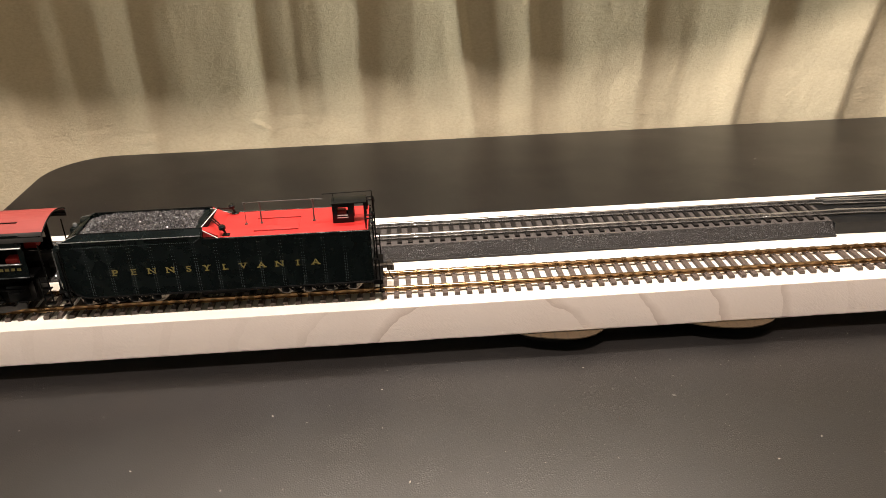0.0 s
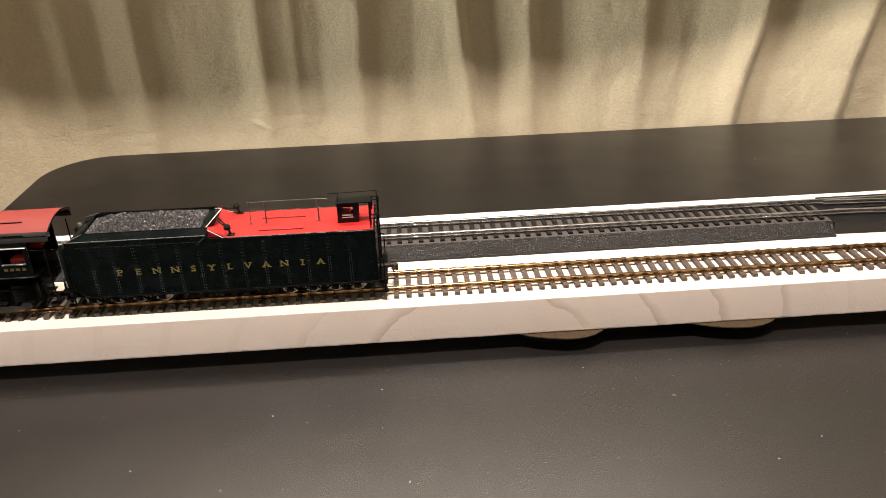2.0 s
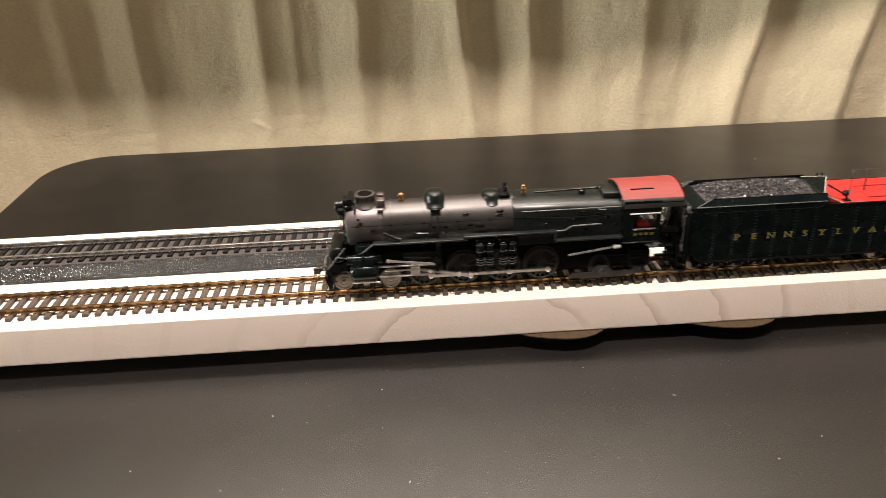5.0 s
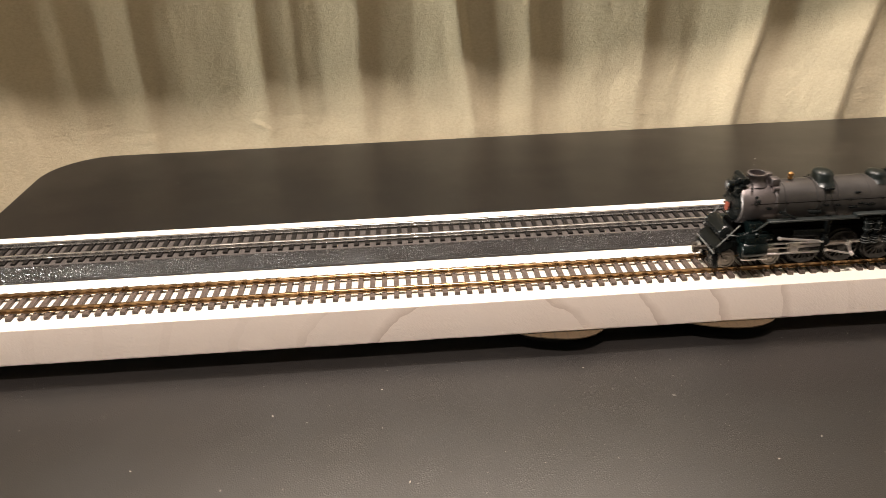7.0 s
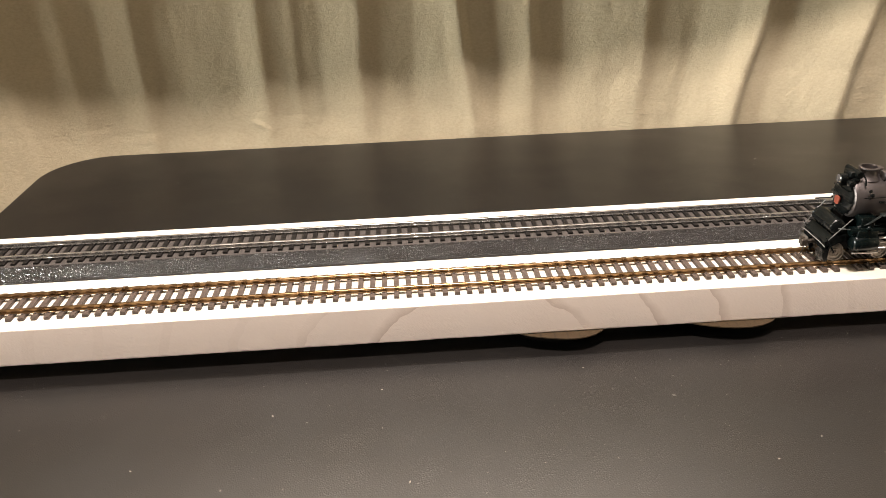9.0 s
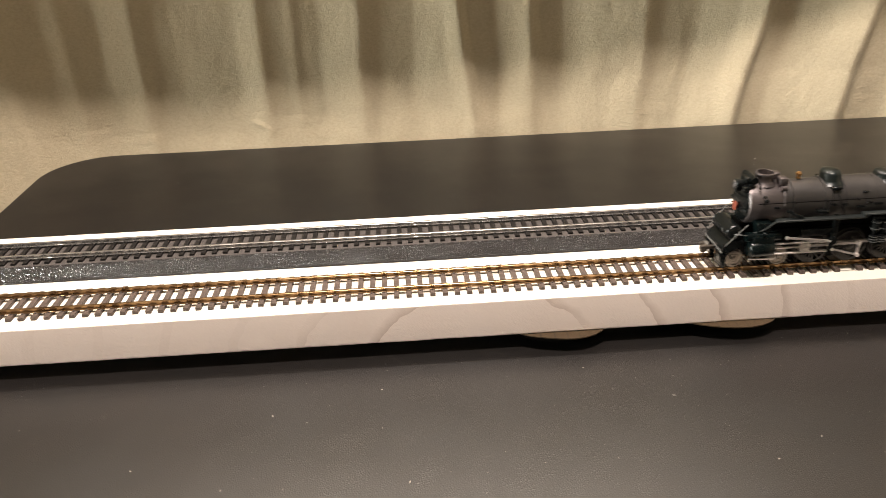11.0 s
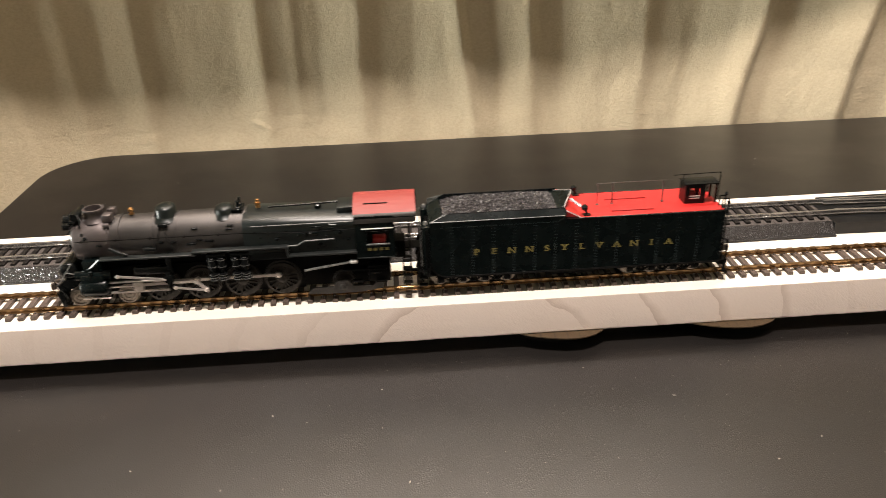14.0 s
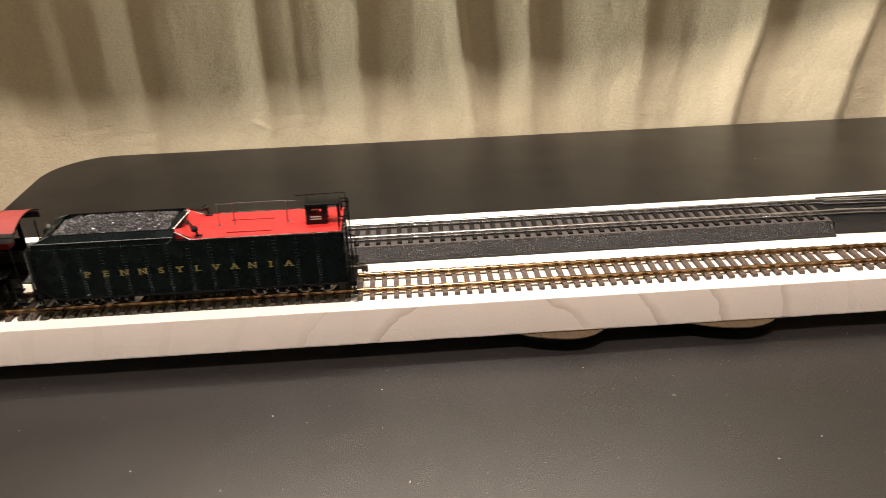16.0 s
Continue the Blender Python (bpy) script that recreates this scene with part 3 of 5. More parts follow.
def spoked_wheelset(parent, base, x, r, spokes, tyre_mat, label):
    """An axle with a wheel on either side; spokes=0: a dished disc wheel."""
    ax = part("wheelset", cyl(B(), (0, -9.4, 0), (0, 9.4, 0), 1.3, 12), tyre_mat, parent, label)
    ax.location = ((x - base) * 0.001, 0, (RAILTOP + r) * 0.001)
    for s in (-1, 1):
        bm = B()
        y = s * 9.0
        if spokes:
            lathe(bm, (0, y - s * 2.2, 0), (0, s, 0), [(0, r * 0.8), (0, r + 0.75), (0.6, r + 0.75), (0.8, r), (2.6, r), (2.7, r * 0.86), (1.2, r * 0.84)], 36)
            part("tyre", bm, tyre_mat, ax)
            hub = lathe(B(), (0, y - s * 1.2, 0), (0, s, 0), [(0, r * 0.26), (2.0, r * 0.26), (2.3, r * 0.2)], 18)
            part("hub", hub, tyre_mat, ax)
            part("crank_boss", lathe(B(), (0, y - s * 0.4, CRANK), (0, s, 0), [(0, 1.5), (1.8, 1.5)], 14), tyre_mat, ax)
            pts = [(r * 0.86 * math.sin(t), r * 0.86 * math.cos(t)) for t in [math.pi + 0.75 * (k / 8 - 0.5) * 2 for k in range(9)]]
            part("counterweight", prism(B(), pts, "y", y - s * 0.3, y + s * 0.6), tyre_mat, ax)
            me = spoke_mesh(r, s)
            for i in range(spokes):
                sp = new("spoke", me)
                sp.parent = ax
                sp.matrix_basis = Matrix.Rotation(2 * math.pi * (i + 0.5) / spokes, 4, "Y")
        else:
            lathe(bm, (0, y - s * 2.2, 0), (0, s, 0), [(0, r * 0.5), (0, r + 0.7), (0.6, r + 0.7), (0.8, r), (2.6, r), (2.7, r * 0.84), (2.0, r * 0.80), (2.0, r * 0.58), (2.5, r * 0.54), (2.5, r * 0.40), (2.1, r * 0.36), (2.2, r * 0.22), (3.0, r * 0.20), (3.1, r * 0.08)], 32)
            part("wheel", bm, tyre_mat, ax)
    movers["wheel"].append((ax, (x - base), RAILTOP + r, r))
    return ax


def rod_shape(bm, ends, y, w, t, eye):
    """A flat rod from eye to eye in the plane of the wheels."""
    (x0, z0), (x1, z1) = ends
    d = Vector((x1 - x0, 0, z1 - z0)).normalized()
    e = Vector((-d.z, 0, d.x))
    q = [Vector((px, yy, pz)) + e * k * w for (px, pz) in ends for yy in (y, y + t) for k in (-1, 1)]
    q = [bm.verts.new(p) for p in q]
    for f in ((0, 1, 5, 4), (2, 3, 7, 6), (0, 2, 6, 4), (1, 3, 7, 5), (0, 1, 3, 2), (4, 5, 7, 6)):
        bm.faces.new([q[j] for j in f])
    for px, pz in ends:
        lathe(bm, (px, y - 0.15 * (1 if t > 0 else -1), pz), (0, 1 if t > 0 else -1, 0), [(0, eye), (abs(t) + 0.3, eye), (abs(t) + 0.6, eye * 0.5)], 16)
    return bm


def rivet(bm, x, y, z, s, r=0.28):
    lathe(bm, (x, y, z), (0, s, 0), [(-0.05, r), (0.12, r * 0.9), (0.22, r * 0.3)], 6)


def knuckle(parent, base, x, s):
    """Knuckle coupler with its shank; s is the way that it faces."""
    bm = B()
    box(bm, min(x - s * 9, x), max(x - s * 9, x), -1.1, 1.1, 12.6, 14.6, 0.2, 1)
    box(bm, min(x, x + s * 2.6), max(x, x + s * 2.6), -2.6, 0.4, 11.6, 15.6, 0.6)
    box(bm, min(x + s * 2.2, x + s * 4.2), max(x + s * 2.2, x + s * 4.2), -3.0, -0.9, 11.6, 15.6, 0.6)
    lathe(bm, (x + s * 1.5, 2.2, 11.6), (0, 0, 1), [(0, 1.5), (4.0, 1.5)], 12)
    sub("coupler", bm, COUPLER, parent, base, "brown metal knuckle coupler")
    bm = B()
    tube(bm, [(x + s * 1.0, 0, 12), (x + s * 1.4, -0.6, 8.0), (x + s * 3.4, -1.6, 6.3)], 0.35, 6)
    sub("coupler_hose", bm, COUPLER, parent, base)


# slab serifs: where along and up the letter, and half their width
SERIFS = {"P": ((0.06, 0, 0.26), (-0.05, 1, 0.16)), "E": ((-0.05, 0, 0.16), (-0.05, 1, 0.16)), "N": ((0.04, 0, 0.2), (-0.02, 1, 0.16), (0.98, 1, 0.2)),
          "Y": ((0.5, 0, 0.24), (0.08, 1, 0.2), (0.92, 1, 0.2)), "L": ((-0.05, 0, 0.16), (0.05, 1, 0.22)), "V": ((0.06, 1, 0.22), (0.94, 1, 0.22)),
          "A": ((0.06, 0, 0.22), (0.94, 0, 0.22)), "I": ((0.5, 0, 0.24), (0.5, 1, 0.24))}


def letters(parent, base, text, x0, x1, z, size, y, material, name, mirrored=False):
    bm = B()
    n = len(text)
    for i, ch in enumerate(text):
        cu = bpy.data.curves.new("letter", "FONT")
        cu.body, cu.size, cu.extrude, cu.align_x, cu.offset = ch, size * 1.36, 0.06, "CENTER", size * 0.012
        ob = bpy.data.objects.new("letter", cu)
        scene.collection.objects.link(ob)
        bpy.context.view_layer.update()
        me = bpy.data.meshes.new_from_object(ob.evaluated_get(bpy.context.evaluated_depsgraph_get()))
        cx = x0 + (x1 - x0) * (i + 0.5) / n
        xs, ys = [v.co.x for v in me.vertices], [v.co.y for v in me.vertices]
        l, r, lo, hi, k = min(xs), max(xs), min(ys), max(ys), size * 0.1
        feet = bmesh.new()
        feet.from_mesh(me)
        for px, py, half in SERIFS.get(ch, ()):
            mx, my = l + k + (r - l - 2 * k) * px, lo + (hi - lo) * py
            box(feet, mx - half * size, mx + half * size, my - (0 if py < 0.5 else k * 1.1), my + (k * 1.1 if py < 0.5 else 0), -0.055, 0.055)
        feet.to_mesh(me)
        feet.free()
        if mirrored:
            me.transform(Matrix(((-1, 0, 0, x0 + x1 - cx), (0, 0, 1, y), (0, 1, 0, z), (0, 0, 0, 1))))
        else:
            me.transform(Matrix(((1.3, 0, 0, cx), (0, 0, 1, y), (0, 1, 0, z), (0, 0, 0, 1))))
        bm.from_mesh(me)
        bpy.data.objects.remove(ob)
    return sub(name, bm, material, parent, base, "gold painted lettering", 0)


# ---- tender ----
def tender():
    t = thing("tender", "dark green model steam tender with red deck and coal load", "model tender")
    O = TO
    f, r, w, zb, zt = -191.5, -28.5, 17.0, 13.0, 44.4
    # tank: side outline with a rounded front foot
    arc = [(f + 9 - 9 * math.sin(radians(a)), zb + 9 - 9 * math.cos(radians(a))) for a in range(0, 91, 15)]
    outline = arc + [(f, zt + 0.2), (r, zt - 0.2), (r, zb)]
    bm = prism(B(), outline, "y", -w, w)
    side = [e for e in bm.edges if all(abs(abs(v.co.y) - w) < 0.01 for v in e.verts)]
    bmesh.ops.bevel(bm, geom=[e for e in side if abs(e.verts[0].co.x - e.verts[1].co.x) < 0.01 and e.verts[0].co.x > r - 1], offset=0.8, segments=2, affect="EDGES")
    sub("tank", bm, GREEN, t, O, "dark green riveted tank", 30)
    # skirt lip and top beading
    for s in (-1, 1):
        bm = B()
        tube(bm, [(f + 9, s * (w + 0.1), zb + 0.3), (r, s * (w + 0.1), zb + 0.3)], 0.45, 8)
        tube(bm, [(x, s * (w + 0.1), z + 0.25) for x, z in arc], 0.4, 8)
        sub("skirt_lip", bm, DARK, t, O, "grey worn lower lip of the tank")
        bm = B()
        tube(bm, [(-109, s * (w - 0.1), zt + 0.1), (r, s * (w - 0.1), zt - 0.1)], 0.4, 8)
        sub("top_bead", bm, GREEN, t, O)
        # rivet seams, doubled, dense below and sparse above
        bm = B()
        for k in range(13):
            x = -179.6 + 11.4 * k
            for j in range(17):
                for dx in (-0.55, 0.55):
                    rivet(bm, x + dx, s * w, zb + 1.6 + j * 0.98, s, 0.24)
            for j in range(6):
                for dx in (-0.6, 0.6):
                    rivet(bm, x + dx, s * w, zb + 18.6 + j * 2.0, s, 0.22)
        sub("rivet_seams", bm, RIVET, t, O, "rows of small rivets", 0)
        bm = B()
        for j in range(62):
            rivet(bm, -186 + j * 1.05, s * w, 43.2, s, 0.24)
        sub("rivet_line", bm, RIVET, t, O, "", 0)
        bm = B()
        tube(bm, [(-121.5, s * (w + 0.1), 43.0), (-118.6, s * (w + 0.3), 45.4), (-117.8, s * (w - 0.6), 48.0)], 0.3, 6)
        sub("grab_iron", bm, GREEN, t, O)
    letters(t, O, "PENNSYLVANIA", -171.0, -54.2, 25.9, 3.6, -w - 0.05, GOLD, "lettering")
    letters(t, O, "PENNSYLVANIA", -171.5, -53.5, 25.7, 4.1, w + 0.05, GOLD, "lettering", True)
    # coal bunker: inward sloping boards
    a, b = -188.5, -117.0
    for s in (-1, 1):
        bm = B()
        q = [(s * w, zt - 0.1), (s * w, 46.6), (s * 14.2, 49.8), (s * 13.4, 49.8), (s * 13.4, zt)]
        prism(bm, q, "x", a - 2.9, b)
        for v in bm.verts:
            if v.co.x < a and v.co.z > 49:
                v.co.x = a + 6.5
        sub("bunker_side", bm, GREEN, t, O, "sloping dark green coal board", 20)
        bm = B()
        tube(bm, [(a + 6.5, s * 13.9, 49.9), (b, s * 13.9, 49.9)], 0.32, 6)
        sub("bunker_rim", bm, DARK, t, O)
        bm = tube(B(), [(a + 6.3, s * 14.0, 49.7), (a - 2.5, s * 16.9, 46.6), (b - 1, s * (w + 0.02), 46.6)], 0.28, 6)
        sub("bunker_bead", bm, WIRE, t, O, "worn bright bead under the coal board")
    bm = B()
    prism(bm, [(a - 2.5, zt), (a + 3, 47.8), (a + 4, 47.8), (a + 3, zt)], "y", -13.4, 13.4)
    sub("bunker_front", bm, GREEN, t, O)
    bm = B()
    pts = [(-124.5, -13.3, 48.2), (-124.5, 13.3, 48.2), (-118.4, 13.6, 49.0), (-111.6, 0, 54.2), (-118.4, -13.6, 49.0), (-117.6, -13.6, zt), (-117.6, 13.6, zt), (-124.5, 13.3, zt), (-124.5, -13.3, zt), (-110.9, 0, 54.0)]
    v = [bm.verts.new(q) for q in pts]
    for q in ((0, 1, 2, 3, 4), (4, 3, 9), (3, 2, 9), (4, 9, 2, 6, 5), (0, 4, 5, 8), (1, 7, 6, 2), (0, 8, 7, 1), (8, 5, 6, 7)):
        bm.faces.new([v[i] for i in q])
    sub("bulkhead", bm, GREEN, t, O, "dark slanted bunker bulkhead")
    bm = B()
    prism(bm, [(-117.55, 49.2), (-109, zt + 0.35), (-109, zt), (-117.55, zt)], "y", -14.2, 15.6)
    sub("slope_sheet", bm, RED, t, O, "bright red slope sheet")
    # Pale tubes draw the glint that runs along these edges
    for s in (-1, 1):
        bm = tube(B(), [(-111.4, 0, 54.2), (-118.5, s * 13.7, 49.0), (-109.0, s * 16.8, zt + 0.4)], 0.22, 6)
        sub("slope_trim", bm, PALE, t, O, "pale trim standing in for the edge glint")
    # coal: heaped lumps
    rnd = random.Random(21)
    bm = B()
    prism(bm, [(a + 4, zt + 0.5), (a + 5, 47.2), (a + 14, 48.4), (-128, 49.0), (-121.5, 48.8), (-121, zt + 0.5)], "y", -13.3, 13.3)
    for _ in range(5000):
        x, y = rnd.uniform(a + 4.5, -121), rnd.uniform(-13.2, 13.2)
        u = (x - a - 4) / (-121 - a - 4)
        z = 48.0 - 1.6 * max(0, 1 - u * 9) + 2.2 * min(1, u * 5) * (1 - 0.6 * (y / 13.3) ** 2) - 1.2 * max(0, (u - 0.85) / 0.15) + 0.8 * noise.noise(Vector((x * 0.2, y * 0.2, 0)))
        s = rnd.uniform(0.3, 0.7)
        vs = [bm.verts.new(Vector((x, y, z)) + Vector((rnd.uniform(-s, s), rnd.uniform(-s, s), rnd.uniform(-s, s) * 0.8 + k))) for k in (0.2, 0.5, 0, 0.1, 0.6)]
        for q in ((0, 1, 2), (0, 2, 3), (0, 3, 1), (4, 2, 1), (4, 3, 2), (4, 1, 3)):
            try:
                bm.faces.new([vs[i] for i in q])
            except ValueError:
                pass
    sub("coal", bm, COAL, t, O, "heap of glossy black coal lumps", 0)
    # deck with hatches
    bm = box(B(), -109.2, r - 1.0, -w + 0.9, w - 0.9, zt - 0.2, zt + 0.35, 0.1, 1)
    sub("deck", bm, RED, t, O, "bright red tank deck")
    bm = B()
    box(bm, -91, -67, -10.5, 4.5, zt + 0.3, zt + 0.5, 0.08, 1)
    sub("hatch", bm, RED, t, O, "long red water hatch")
    # Hinges share the deck's red; the darker tone paints in their shadow lines
    bm = B()
    for y in (-10.9, 4.9):
        box(bm, -91, -67, y - 0.25, y + 0.25, zt + 0.3, zt + 1.0, 0.1, 1)
        for k in range(6):
            box(bm, -90 + k * 4.3, -88.8 + k * 4.3, y - 0.4, y + 0.4, zt + 0.3, zt + 1.05, 0.1, 1)
    sub("hatch_hinges", bm, mat("shaded_red_hinge", (0.26, 0.014, 0.013), 0.5), t, O, "red hinge strips darkened for their shadow lines")
    for y in (-13.6, 14.6):
        bm = B()
        cyl(bm, (-105, y, zt), (-106.3, y, zt + 5), 0.7, 8)
        box(bm, -107.0, -103.0, y - 1.4, y + 1.4, zt, zt + 1.0, 0.2, 1)
        lathe(bm, (-106.6, y, zt + 3.4), (0, 0, 1), [(0, 1.2), (0.6, 1.9), (2.0, 1.9), (2.9, 1.1)], 14)
        sub("vent", bm, BLACK, t, O, "round black vent on a stalk")
        bm = B()
        tube(bm, [(-113.6, y * 0.5, 51.6), (-106.6, y * 0.97, 48.0)], 0.35, 6)
        tube(bm, [(-112.6, y * 0.5 + 1.0, 51.6), (-105.6, y * 0.97 + 1.0, 47.6)], 0.35, 6)
        for k in range(4):
            u = k / 3.4
            tube(bm, [(-113.6 + 7 * u, y * (0.5 + 0.47 * u), 51.6 - 3.6 * u), (-112.6 + 7 * u, y * (0.5 + 0.47 * u) + 1.0, 51.6 - 4.0 * u)], 0.25, 5)
        sub("step_ladder", bm, BLACK, t, O)
    # aerial: posts and wire
    for x in (-96.4, -88.0, -59.3):
        bm = cyl(B(), (x, -0.8, zt), (x, -0.4, 57.2), 0.2 if x < -95 else 0.42, 8)
        lathe(bm, (x, -0.8, zt), (0, 0, 1), [(0, 1.0), (0.8, 0.9), (1.0, 0.5)], 10)
        lathe(bm, (x, -0.4, 56.4), (0, 0, 1), [(0, 0.7), (1.1, 0.7)], 8)
        sub("aerial_post", bm, AERIAL, t, O, "dark grey aerial post")
    sub("aerial_wire", tube(B(), [(-96.4, -0.4, 57.0), (-88.0, -0.4, 57.4), (-59.3, -0.4, 57.4), (-54.0, -0.4, 57.1)], 0.17, 6), AERIAL, t, O)
    # crew shelter on the deck
    x0, x1, y0, y1, zr = -48.6, -30.4, -6.3, 2.6, 56.2
    d = sub("shelter", B(), BLACK, t, O, "small black crew shelter with open window")
    d.location = (0, 0, 0)

    def dpart(name, bm, m, label=""):
        ob = part(name, bm, m, d, label)
        ob.location = (-O * 0.001, 0, 0)
    for y in (y0, y1 - 0.7):
        bm = B()
        box(bm, x0, x0 + 2.5, y, y + 0.7, zt + 0.3, zr)
        box(bm, x0 + 2.5, x0 + 8.5, y, y + 0.7, zt + 0.3, zt + 4.2)
        box(bm, x0 + 2.5, x0 + 8.5, y, y + 0.7, zr - 2.4, zr)
        box(bm, x0 + 8.5, x0 + 11.5, y, y + 0.7, zt + 0.3, zr)
        box(bm, x1 - 1.2, x1, y, y + 0.7, zt + 0.3, zr)
        dpart("side_wall", bm, BLACK)
    dpart("front_wall", box(B(), x0, x0 + 0.7, y0 + 0.7, y1 - 0.7, zt + 0.3, zr), BLACK)
    dpart("seat", box(B(), x0 + 2, x0 + 7, y0 + 3, y1 - 1, zt + 0.3, zt + 6, 0.3), GLASSRED, "red seat")
    bm = B()
    for k in range(2):
        box(bm, x0 + 2.6, x0 + 8.4, y0 - 0.2, y0 + 0.05, zt + 3.3 + k * 1.3, zt + 3.8 + k * 1.3)
    dpart("louvre", bm, PALE)
    bm = B()
    roof = [(y0 - 0.6, zr - 0.2), (y0 - 0.6, zr + 0.4), (-3.6, zr + 0.8), (0, zr + 0.8), (y1 + 0.6, zr + 0.4), (y1 + 0.6, zr - 0.2)]
    prism(bm, roof, "x", x0 - 0.4, x1 + 0.3)
    dpart("roof", bm, BLACK, "flat black roof")
    bm = B()
    tube(bm, [(-53.8, 0, 59.7), (-27.0, 0, 60.2), (-27.0, 0, 44)], 0.25, 6)
    tube(bm, [(-48, 0, 56), (-48, 0, 59.8)], 0.2, 6)
    sub("aerial_rod", bm, DARK, t, O)
    # rear platform, ladder, lamp, coupler
    bm = B()
    box(bm, -29, -23.5, -16, 16, 10.5, 13.4, 0.3)
    for s in (-1, 1):
        for z in range(14, 44, 4):
            tube(bm, [(r + 1.5, s * 10.5, z), (r + 1.5, s * 15.0, z)], 0.35, 6)
        for y in (10.5, 15.0):
            tube(bm, [(r + 1.5, s * y, 12), (r + 1.5, s * y, 50.5), (r - 2, s * y, 50.5), (r - 2, s * y, zt)], 0.4, 6)
        tube(bm, [(r + 3.5, s * 16.2, 11), (r + 3.5, s * 16.2, 26), (r, s * 16.2, 27)], 0.4, 6)
        box(bm, -26, -23, s * 16 - 1.2, s * 16 + 1.2, 5.8, 7.0, 0.2, 1)
        box(bm, -25.5, -24.7, s * 16 - 1.2, s * 16 + 1.2, 6, 12)
    sub("rear_platform", bm, DARK, t, O, "dark rear beam with ladders and steps")
    bm = B()
    for s, y in ((-1, -15), (1, 15)):
        lathe(bm, (r + 1.5, y, 47), (0, 0, 1), [(0, 0.5), (0.6, 0.9), (1.6, 0.9), (2.2, 0.5)], 8)
        lathe(bm, (r + 1.5, y * 0.7, 50.4), (0, 0, 1), [(0, 0.5), (0.6, 0.9), (1.6, 0.9), (2.2, 0.5)], 8)
    sub("handrail_knobs", bm, BLACK, t, O)
    knuckle(t, O, -21.5, 1)
    # underframe, trucks
    sub("underframe", box(B(), -188, -26, -13.5, 13.5, 10.4, 13.1, 0.3), DARK, t, O)
    sub("water_scoop", box(B(), -125, -98, -10, 10, 7.0, 10.4, 0.6), DARK, t, O)
    for axles in ((-186, -173.5, -161, -148.5), (-78, -65.5, -53, -40.5)):
        for s in (-1, 1):
            bm = B()
            pts = []
            for i, x in enumerate(axles):
                box(bm, x - 2.0, x + 2.0, s * 12.6 - 1.2, s * 12.6 + 1.2, 7.6, 11.2, 0.5)
                lathe(bm, (x, s * 12.6, 9.4), (0, s, 0), [(0, 1.4), (1.7, 1.3), (1.9, 0.7)], 12)
            for x0_, x1_ in zip(axles, axles[1:]):
                m_ = (x0_ + x1_) / 2
                tube(bm, [(x0_ + 1.5, s * 12.6, 11), (m_ - 1.5, s * 12.6, 8.0), (m_ + 1.5, s * 12.6, 8.0), (x1_ - 1.5, s * 12.6, 11)], 0.6, 6)
                for dx in (-1.1, 1.1):
                    lathe(bm, (m_ + dx, s * 12.6, 8.0), (0, 0, 1), [(0, 0.9), (0.4, 0.9), (0.6, 0.6), (1.0, 0.9), (1.4, 0.6), (1.8, 0.9), (2.4, 0.9)], 9)
            box(bm, axles[0] - 3, axles[-1] + 3, s * 12.6 - 0.7, s * 12.6 + 0.7, 10.6, 12.0, 0.3)
            sub("truck_frame", bm, DARK, t, O, "dark cast truck side frame")
        for x in axles:
            spoked_wheelset(t, O, x, SMALL_R, 0, WHEEL, "nickel disc wheels")
    # front: steps, hoses, grab rails, apron
    bm = B()
    for s in (-1, 1):
        tube(bm, [(-193.5, s * 16.3, 9), (-193.5, s * 16.3, 42)], 0.45, 6)
        tube(bm, [(-192, s * 16.8, 15), (-192.2, s * 16.8, 43)], 0.35, 6)
        for z in (8.0, 12.5, 17.0):
            box(bm, -198, -193.5, s * 15.5 - 1.6, s * 15.5 + 1.6, z, z + 0.6, 0.15, 1)
        tube(bm, [(-192, s * 8, 38), (-195.5, s * 8, 30), (-199, s * 8, 16)], 0.8, 8)
    box(bm, -199, -188, -14, 14, 12.2, 13.6, 0.2, 1)
    sub("front_platform", bm, DARK, t, O, "dark steps, hoses and rails on the front")
    for s in (-1, 1):
        bm = B()
        lathe(bm, (-193.5, s * 14, 36), (0, 0, 1), [(0, 0.9), (1.0, 1.5), (2.5, 1.5), (3.4, 0.8)], 10)
        lathe(bm, (-193.5, s * 12, 42), (0, 0, 1), [(0, 0.9), (1.0, 1.3), (2.5, 1.3), (3.4, 0.8)], 10)
        tube(bm, [(-193, s * 13, 42), (-193, s * 13, 26)], 0.5, 6)
        sub("valve_fitting", bm, WIRE, t, O, "small grey pipe fittings")
    for s in (-1, 1):
        leg = box(B(), -195.6, -191.6, min(s * 8.5, s * 16.2), max(s * 8.5, s * 16.2), 13.6, 43.6, 0.5)
        sub("front_locker", leg, GREEN, t, O, "dark green locker beside the coal gate")
        handles = B()
        tube(handles, [(-196.4, s * 15.2, 20), (-196.4, s * 15.2, 41), (-195.4, s * 15.2, 42)], 0.32, 6)
        sub("locker_rail", handles, WIRE, t, O)
        pipe = tube(B(), [(-197.0, s * 11.0, 27), (-198.2, s * 12.5, 22), (-197.6, s * 14.2, 16), (-196.0, s * 14.6, 10)], 0.75, 8)
        sub("feed_hose", pipe, DARK, t, O, "dark feed water hose")
    sub("coal_gate", box(B(), -193.4, -191.6, -8.4, 8.4, 13.6, 40.0, 0.3), DARK, t, O, "dark coal gate")
